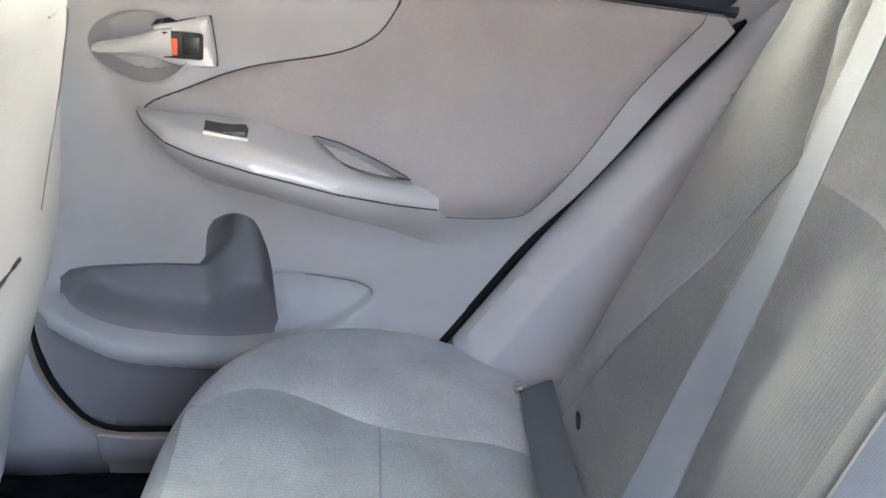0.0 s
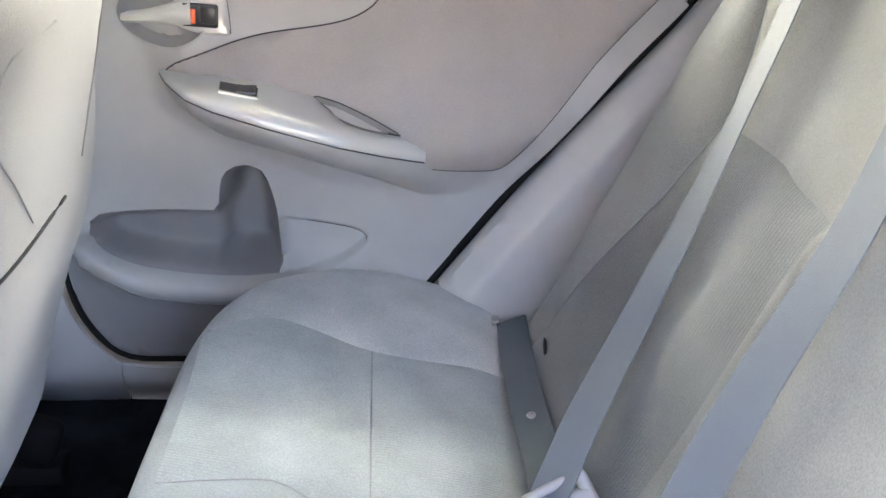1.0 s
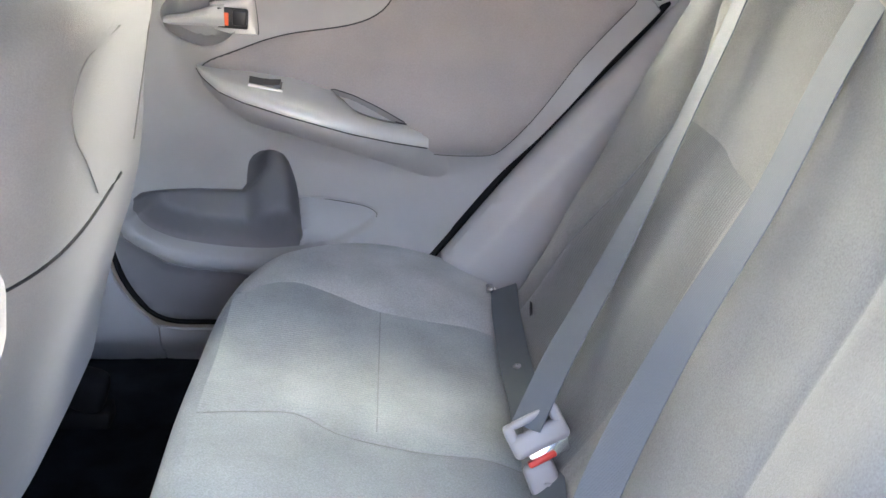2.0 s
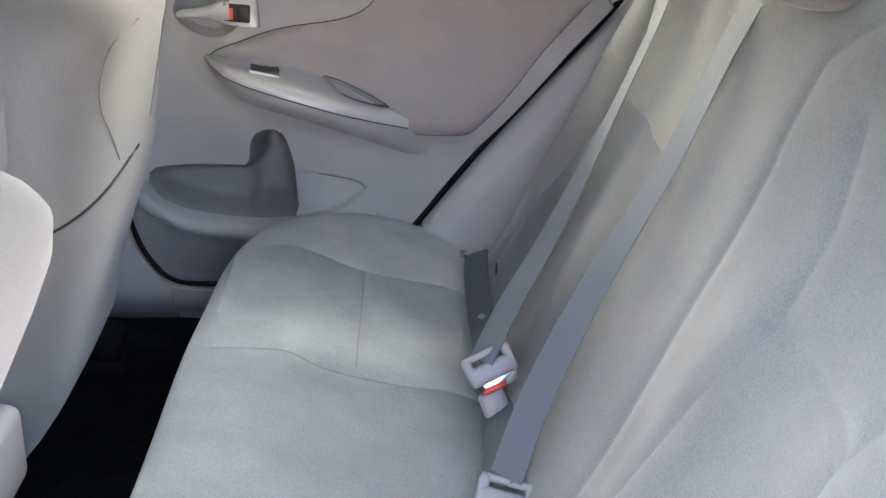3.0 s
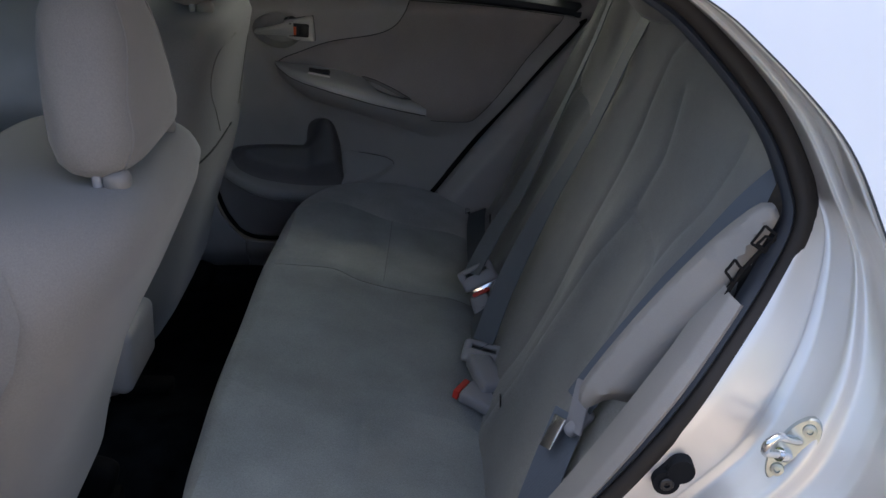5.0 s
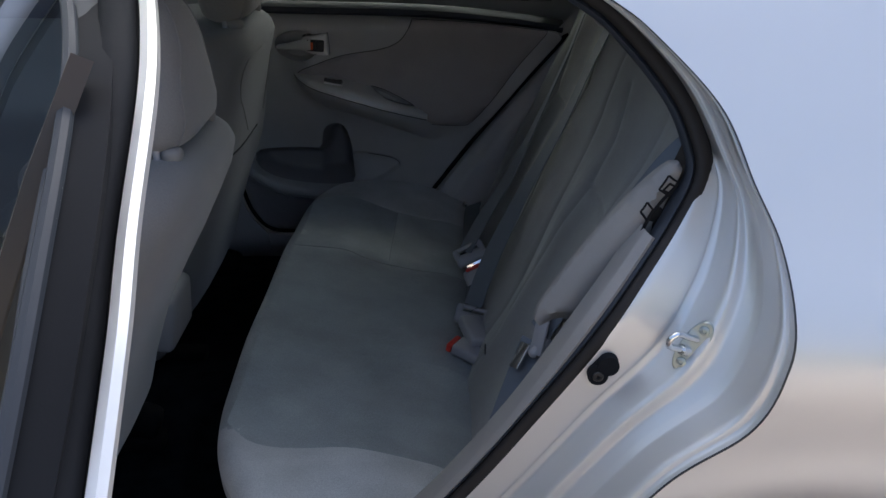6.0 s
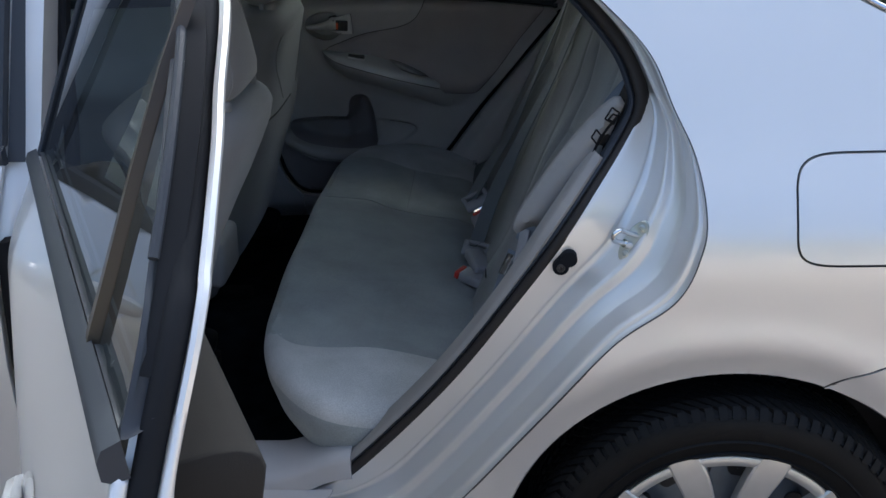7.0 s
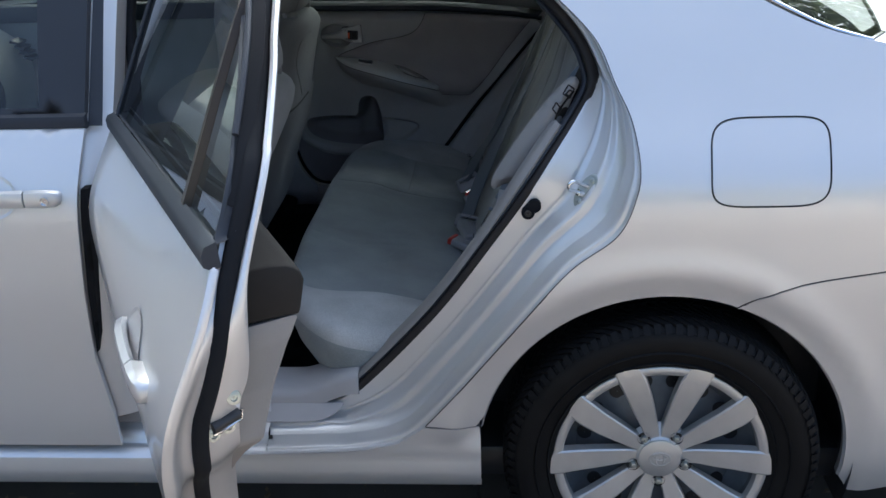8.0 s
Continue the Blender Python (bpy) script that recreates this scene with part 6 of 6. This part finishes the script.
def headrest(name, cx, cy, z0, z1, w0, w1, depth, tilt, material, parent, seam):
    """A padded headrest: wide at the bottom edge, narrower above."""
    rings = []
    for k, (s, g) in enumerate(((0.0, 0.55), (0.02, 0.75), (0.07, 0.92), (0.18, 1.0), (0.40, 1.0), (0.65, 0.97), (0.82, 0.88), (0.93, 0.70), (0.985, 0.45), (1.0, 0.2))):
        z = z0 + (z1 - z0) * s
        w = (w0 + (w1 - w0) * ease(0.05, 1.0, s)) * (g if s > 0.5 else 0.75 + 0.25 * g)
        d = depth * g
        x = cx + tilt * (z - z0)
        rings.append([Vector((x + d * math.copysign(abs(math.cos(a)) ** 0.75, math.cos(a)), cy + w * math.copysign(abs(math.sin(a)) ** 0.62, math.sin(a)), z)) for a in [2 * math.pi * i / 36 for i in range(36)]])
    made = part(name, loft(rings), material, parent, "padded headrest", sharp=70)
    if seam:
        for way in (-1, 1):
            line = [r[int(round((way * (seam - 4 * k) % 360) / 10)) % 36] for k, r in enumerate(rings[1:-1])]
            part("seam", tube([p + Vector((0.0006, 0, 0)) for p in spline(line, 24)], 0.0010, 6), PALESEAM, parent)
    return made


h = headrest("headrest", -0.160, 0.885, 1.090, 1.26, 0.092, 0.14, 0.055, 0.2, BACKCLOTH, bench, 0)
h = headrest("headrest", -0.085, 0.535, 1.235, 1.385, 0.13, 0.10, 0.05, 0.2, BACKCLOTH, bench, 0)
h = headrest("headrest", -0.115, 1.23, 1.115, 1.27, 0.13, 0.10, 0.05, 0.2, BACKCLOTH, bench, 0)
for y in (0.46, 0.615, 0.82, 0.95, 1.16, 1.30):
    c = back_f(y, 1.143 if y < 1 else 1.10)
    part("headrest_post", tube([c + Vector((0, 0, -0.05)), c + Vector((0.02, 0, 0.13))], 0.0055, 10), BLACK, bench)
    part("post_collar", block(0.046, 0.054, 0.016, tuple(c + Vector((0.0, 0, 0.006))), 0.007, 3), LOWGREY, bench)


# ---- front seats ----
def front_seat(cy, lean, wide, rise=0.0, name="front_seat", label=""):
    seat = thing(name, label, "car seat", (-1.1, cy, 0.33), group="front seats")
    prof = ((0.375, -1.055, 0.205, 0.05), (0.40, -1.035, 0.22, 0.07), (0.46, -0.995, 0.238, 0.085), (0.56, -0.970, 0.248, 0.09), (0.66, -0.935, 0.256, 0.09), (0.74, -0.895, 0.258, 0.085), (0.80, -0.862, 0.257, 0.08), (0.86, -0.832, 0.252, 0.072), (0.91, -0.808, 0.243, 0.085), (0.945, -0.797, 0.228, 0.110), (0.965, -0.80, 0.212, 0.122), (0.980, -0.810, 0.195, 0.122), (0.990, -0.828, 0.165, 0.108))

    prof = [(z + rise * ease(0.70, 0.95, z), x, w, d) for z, x, w, d in prof]

    def ring_at(z):
        xr, w, d = (float(np.interp(z, [p[0] for p in prof], [p[k] for p in prof])) for k in (1, 2, 3))
        return xr - lean * ease(0.66, 0.96, z), w * wide, d

    def skin(z, a):
        xr, w, d = ring_at(z)
        c, s = math.cos(a), math.sin(a)
        px = xr - d + d * math.copysign(abs(c) ** 0.72, c) - (0.035 * (abs(s) ** 3) if c > 0 else 0)
        return Vector((px, cy + w * math.copysign(abs(s) ** 0.55, s), z))
    zs = [0.375, 0.385, 0.40, 0.43, 0.48, 0.54, 0.60, 0.66, 0.70, 0.74, 0.77, 0.80, 0.83, 0.86, 0.89, 0.91, 0.93, 0.945, 0.957, 0.967, 0.975, 0.982, 0.990]
    zs = [z + rise * ease(0.70, 0.95, z) for z in zs]
    n = 64
    part("backrest", loft([[skin(z, 2 * math.pi * i / n) for i in range(n)] for z in zs]), BACKCLOTH, seat, "pale grey cloth backrest seen from behind", sharp=80)
    # opening slit of the back panel: runs across the back and drops towards the sides
    def slit_z(a):
        return 0.787 - 0.02 * abs(math.sin(a)) ** 2.2
    arc = [radians(d) for d in (*range(-80, -3, 4), -2, -1, -0.4, 0.1, 0.6)]
    def at_side(off, z):
        w = ring_at(z)[1]
        return skin(z, math.copysign(math.asin(min(1.0, (abs(off) / w) ** (1 / 0.55))), off)) + Vector((0.0008, 0, 0))
    for way in (-1, 1) if lean else ():
        part("seam", tube(spline([at_side(way * o, z + rise) for o, z in ((0.060, 0.945), (0.150, 0.935), (0.172, 0.90), (0.160, 0.86), (0.125, 0.82), (0.085, 0.77))], 40), 0.0009, 6), PALESEAM, seat)
    if lean:
        part("back_slit", tube([skin(slit_z(a), a) + Vector((0.0004, 0, 0)) for a in arc], 0.0021, 6), BLACK, seat)
    headrest("headrest", -0.865 - lean, cy + 0.005 + 0.11 * (wide - 1), 1.0 + rise, 1.205 + rise, 0.112 * (1 + 1.2 * (wide - 1)), 0.070 * wide, 0.058, -0.10, BACKCLOTH, seat, 50)
    for y in (-0.085, 0.085 + 0.25 * (wide - 1)):
        part("headrest_post", tube([(-0.858 - lean, cy + y - 0.01, 0.95 + rise), (-0.865 - lean, cy + y - 0.01, 1.05 + rise)], 0.006, 10), BUCKLE, seat)
        part("post_button", loft([[Vector((-0.841 - lean + 0.016 * g * math.cos(a), cy + y - 0.003 + 0.017 * g * math.sin(a), 0.992 + rise + h)) for a in [2 * math.pi * q / 20 for q in range(20)]] for g, h in ((0.9, -0.006), (1.0, 0.0), (1.0, 0.006), (0.88, 0.011), (0.5, 0.014))]), VINYL, seat, "pale rounded headrest collar", sharp=60)
    # cushion and its side skirt in front of the backrest
    bm = block(0.50, 0.49, 0.16, (-1.33, cy, 0.47), 0.05, 4)
    part("cushion", bm, BACKCLOTH, seat)
    part("side_cover", block(0.44, 0.50, 0.13, (-1.30, cy, 0.385), 0.03, 3), VINYL, seat)
    for y in (-0.2, 0.2):
        part("seat_rail", block(0.60, 0.045, 0.03, (-1.30, cy + y, 0.325), 0.006), DEEPBLACK, seat)
    part("rail_foot", block(0.055, 0.050, 0.065, (-1.03, cy + 0.2, 0.368), 0.018, 3, turn=(0, 18, 0)), DEEPBLACK, seat, "black plastic cover of the seat rail's end")
    return seat


front_seat(0.495, 0.0, 1.117, label="pale grey cloth driver's seat beside the open door")
front_seat(1.235, 0.062, 1.10, 0.037, label="pale grey cloth front passenger seat beside the closed door")

console = thing("centre_console", "grey plastic centre console between the front seats", "console", (-1.2, 0.88, 0.312))
# grey body coloured dark: the gloom below the end cover is in it
part("body", block(0.36, 0.20, 0.21, (-1.275, 0.895, 0.405), 0.03, 3, taper=0.88), DARKTRIM, console)
part("lid", block(0.34, 0.19, 0.045, (-1.26, 0.895, 0.53), 0.018, 3), VINYL, console, "padded armrest lid")
part("end_cover", block(0.16, 0.17, 0.115, (-1.078, 0.906, 0.505), 0.016, 3, turn=(0, 8, 0), taper=0.9), GREY, console, "pale end cover of the console")


# ---- seat belts ----
def ribbon(path, width, thick, face, material, name, parent, label="", n=60):
    """A strap along path whose flat side looks towards face (a direction, or start and end directions)."""
    pts = spline(path, n)
    sec = [(-thick / 2, -width / 2), (thick / 2, -width / 2), (thick / 2, width / 2), (-thick / 2, width / 2)]
    a, b = face if len(face) == 2 else (face, face)
    return part(name, sweep(pts, sec, face=lambda s: Vector(a).lerp(Vector(b), ease(0.35, 0.95, s))), material, parent, label, sharp=30)


def strip(edge, across, material, name, parent, label=""):
    """A flat strap: one long edge, and the way across to the other."""
    pts = spline(edge, 40)
    w, up = Vector(across), Vector((-0.0004, 0, 0.0018))
    return part(name, loft([[p, p + w, p + w + up, p + up] for p in pts]), material, parent, label, sharp=30)


def tongue(parent, at, turn):
    """Plastic-covered belt tongue with its slot and steel tip."""
    body = bmesh.new()
    block(0.068, 0.017, 0.026, (0, 0, -0.003), 0.007, 3, bm=body)
    block(0.013, 0.015, 0.024, (-0.0275, 0, 0.012), 0.005, 3, bm=body)
    block(0.013, 0.015, 0.024, (0.0275, 0, 0.012), 0.005, 3, bm=body)
    block(0.066, 0.014, 0.009, (0, 0.003, 0.021), 0.004, 3, bm=body)
    m = pose(*at, *turn)
    bmesh.ops.transform(body, matrix=m, verts=body.verts)
    part("tongue", body, BUCKLE, parent, "light grey belt tongue")
    tip = block(0.044, 0.003, 0.022, (0.004, 0, -0.018), 0.002, 2, taper=1.2)
    bmesh.ops.transform(tip, matrix=m, verts=tip.verts)
    part("steel_tip", tip, CHROME, parent, "bright steel tip")


belt = thing("seat_belt", "blue-grey seat belt buckled at the narrow backrest", "seat belt", (-0.45, 1.10, 0.55), group="rear seat belts")
ribbon([(-0.118, 1.262, 1.12), (-0.172, 1.266, 1.05), (-0.210, 1.250, 0.955), (-0.270, 1.206, 0.83), (-0.336, 1.164, 0.70), (-0.388, 1.108, 0.632), (-0.430, 1.056, 0.568)], 0.046, 0.0016, ((-1, 0.08, 0.45), (-0.76, -0.42, 0.5)), WEB, "shoulder_strap", belt, "blue-grey woven strap")
tongue(belt, (-0.416, 1.050, 0.562), (-35, -24, 12))
strip([(-0.430, 1.545, 0.462), (-0.430, 1.512, 0.494), (-0.431, 1.48, 0.502), (-0.434, 1.43, 0.503), (-0.435, 1.35, 0.503), (-0.434, 1.267, 0.503), (-0.432, 1.198, 0.505), (-0.436, 1.13, 0.522), (-0.440, 1.085, 0.550)], (0.038, -0.006, 0.018), DARKWEB, "lap_strap", belt, "lap strap in the fold of the seat, the fold's shade in its dark grey")
part("strap_button", lathe([(0.0065, 0.0), (0.0055, -0.002), (0.001, -0.003)], 14, (0, 0, 0)), BUCKLE, belt)
scene.collection.objects[-1].matrix_basis = pose(-0.414, 1.268, 0.5145, -90, 0, 0)

part("strap_clip", block(0.012, 0.016, 0.008, (-0.433, 1.492, 0.512), 0.003, 2, turn=(20, 0, 0)), CHROME, belt, "small bright clip at the strap's end")

stalk = thing("belt_buckle", "grey belt buckle with a red release button, in use", "belt buckle", (-0.44, 1.07, 0.50), group="belt buckles")
part("housing", block(0.036, 0.024, 0.075, (-0.404, 1.024, 0.503), 0.008, 3, turn=(-28, -20, 8)), BUCKLE, stalk)
part("release_button", block(0.034, 0.018, 0.008, (-0.4115, 1.0385, 0.5385), 0.003, 2, turn=(-35, -24, 12)), RED, stalk, "red release button")

belt = thing("seat_belt", "blue-grey middle seat belt lying across the backrest", "seat belt", (-0.43, 0.83, 0.55), group="rear seat belts")
ribbon([(-0.085, 1.02, 1.120), (-0.138, 1.008, 1.09), (-0.186, 0.990, 1.005), (-0.242, 0.958, 0.885), (-0.314, 0.928, 0.755), (-0.376, 0.888, 0.632), (-0.412, 0.846, 0.545)], 0.047, 0.0016, ((-1, -0.1, 0.45), (-0.70, -0.52, 0.6)), WEB, "shoulder_strap", belt, "blue-grey woven strap, scuffed at the edge")
tongue(belt, (-0.414, 0.832, 0.524), (-48, 8, -14))
strip([(-0.400, 1.185, 0.480), (-0.404, 1.155, 0.500), (-0.415, 1.102, 0.502), (-0.424, 1.023, 0.502), (-0.430, 0.930, 0.502), (-0.433, 0.88, 0.508), (-0.430, 0.845, 0.522)], (0.036, -0.004, 0.026), DARKWEB, "lap_strap", belt, "lap strap in the fold of the seat, the fold's shade in its dark grey")
part("strap_button", lathe([(0.0065, 0.0), (0.0055, -0.002), (0.001, -0.003)], 14, (0, 0, 0)), BUCKLE, belt)
scene.collection.objects[-1].matrix_basis = pose(-0.406, 1.022, 0.518, -90, 0, 0)

stalk = thing("belt_buckle", "grey belt buckle holding the middle belt", "belt buckle", (-0.42, 0.80, 0.50), group="belt buckles")
part("housing", block(0.044, 0.085, 0.026, (-0.408, 0.782, 0.520), 0.008, 3, turn=(10, 10, 20)), BUCKLE, stalk)
ribbon([(-0.397, 0.752, 0.515), (-0.385, 0.722, 0.513), (-0.372, 0.695, 0.498), (-0.362, 0.665, 0.475)], 0.030, 0.0018, ((-0.5, -0.4, 0.8), (-1, 0, 0.2)), WEB, "strap", stalk, "creased blue-grey strap")
ribbon([(-0.402, 0.750, 0.510), (-0.396, 0.712, 0.500), (-0.382, 0.682, 0.490), (-0.372, 0.660, 0.470)], 0.024, 0.0018, ((0.2, -0.3, 1), (-1, 0, 0.3)), WEB, "strap", stalk)

stalk = thing("belt_buckle", "empty grey belt buckle with a bright red release button", "belt buckle", (-0.44, 0.745, 0.50), group="belt buckles")
part("housing", block(0.060, 0.046, 0.022, (-0.417, 0.737, 0.503), 0.006, 3, turn=(0, 12, -28)), BUCKLE, stalk)
part("release_button", block(0.010, 0.040, 0.017, (-0.4485, 0.7535, 0.5095), 0.002, 2, turn=(0, 12, -28)), RED, stalk, "bright red release button")

belt = thing("seat_belt", "blue-grey seat belt hanging beside the wide backrest", "seat belt", (-0.33, 0.28, 0.75), group="rear seat belts")
ribbon([(-0.120, 0.285, 1.085), (-0.150, 0.268, 1.056), (-0.176, 0.277, 1.020), (-0.205, 0.292, 0.968), (-0.237, 0.309, 0.911), (-0.284, 0.328, 0.822), (-0.318, 0.340, 0.754)], 0.040, 0.0016, ((-0.9, -0.5, 0.45), (-0.75, -0.75, 0.45)), WEB, "shoulder_strap", belt, "blue-grey woven strap")
latch = part("tongue", block(0.004, 0.030, 0.060, (-0.318, 0.328, 0.757), 0.0016, 2, turn=(-12, 20, 25)), BUCKLE, belt, "light grey belt tongue hanging edge-on")
part("grip", block(0.040, 0.018, 0.015, (-0.317, 0.326, 0.737), 0.0072, 4, turn=(0, -35, 25)), BUCKLE, latch, "rounded pale plastic grip")
part("steel_tip", block(0.004, 0.020, 0.040, (-0.346, 0.328, 0.722), 0.0014, 2, turn=(-12, 38, 25)), CHROME, latch, "bright steel tip")
ribbon([(-0.325, 0.342, 0.738), (-0.345, 0.325, 0.69), (-0.372, 0.300, 0.62), (-0.40, 0.280, 0.54)], 0.046, 0.0016, (-0.7, -0.7, 0.45), WEB, "lap_strap", belt)
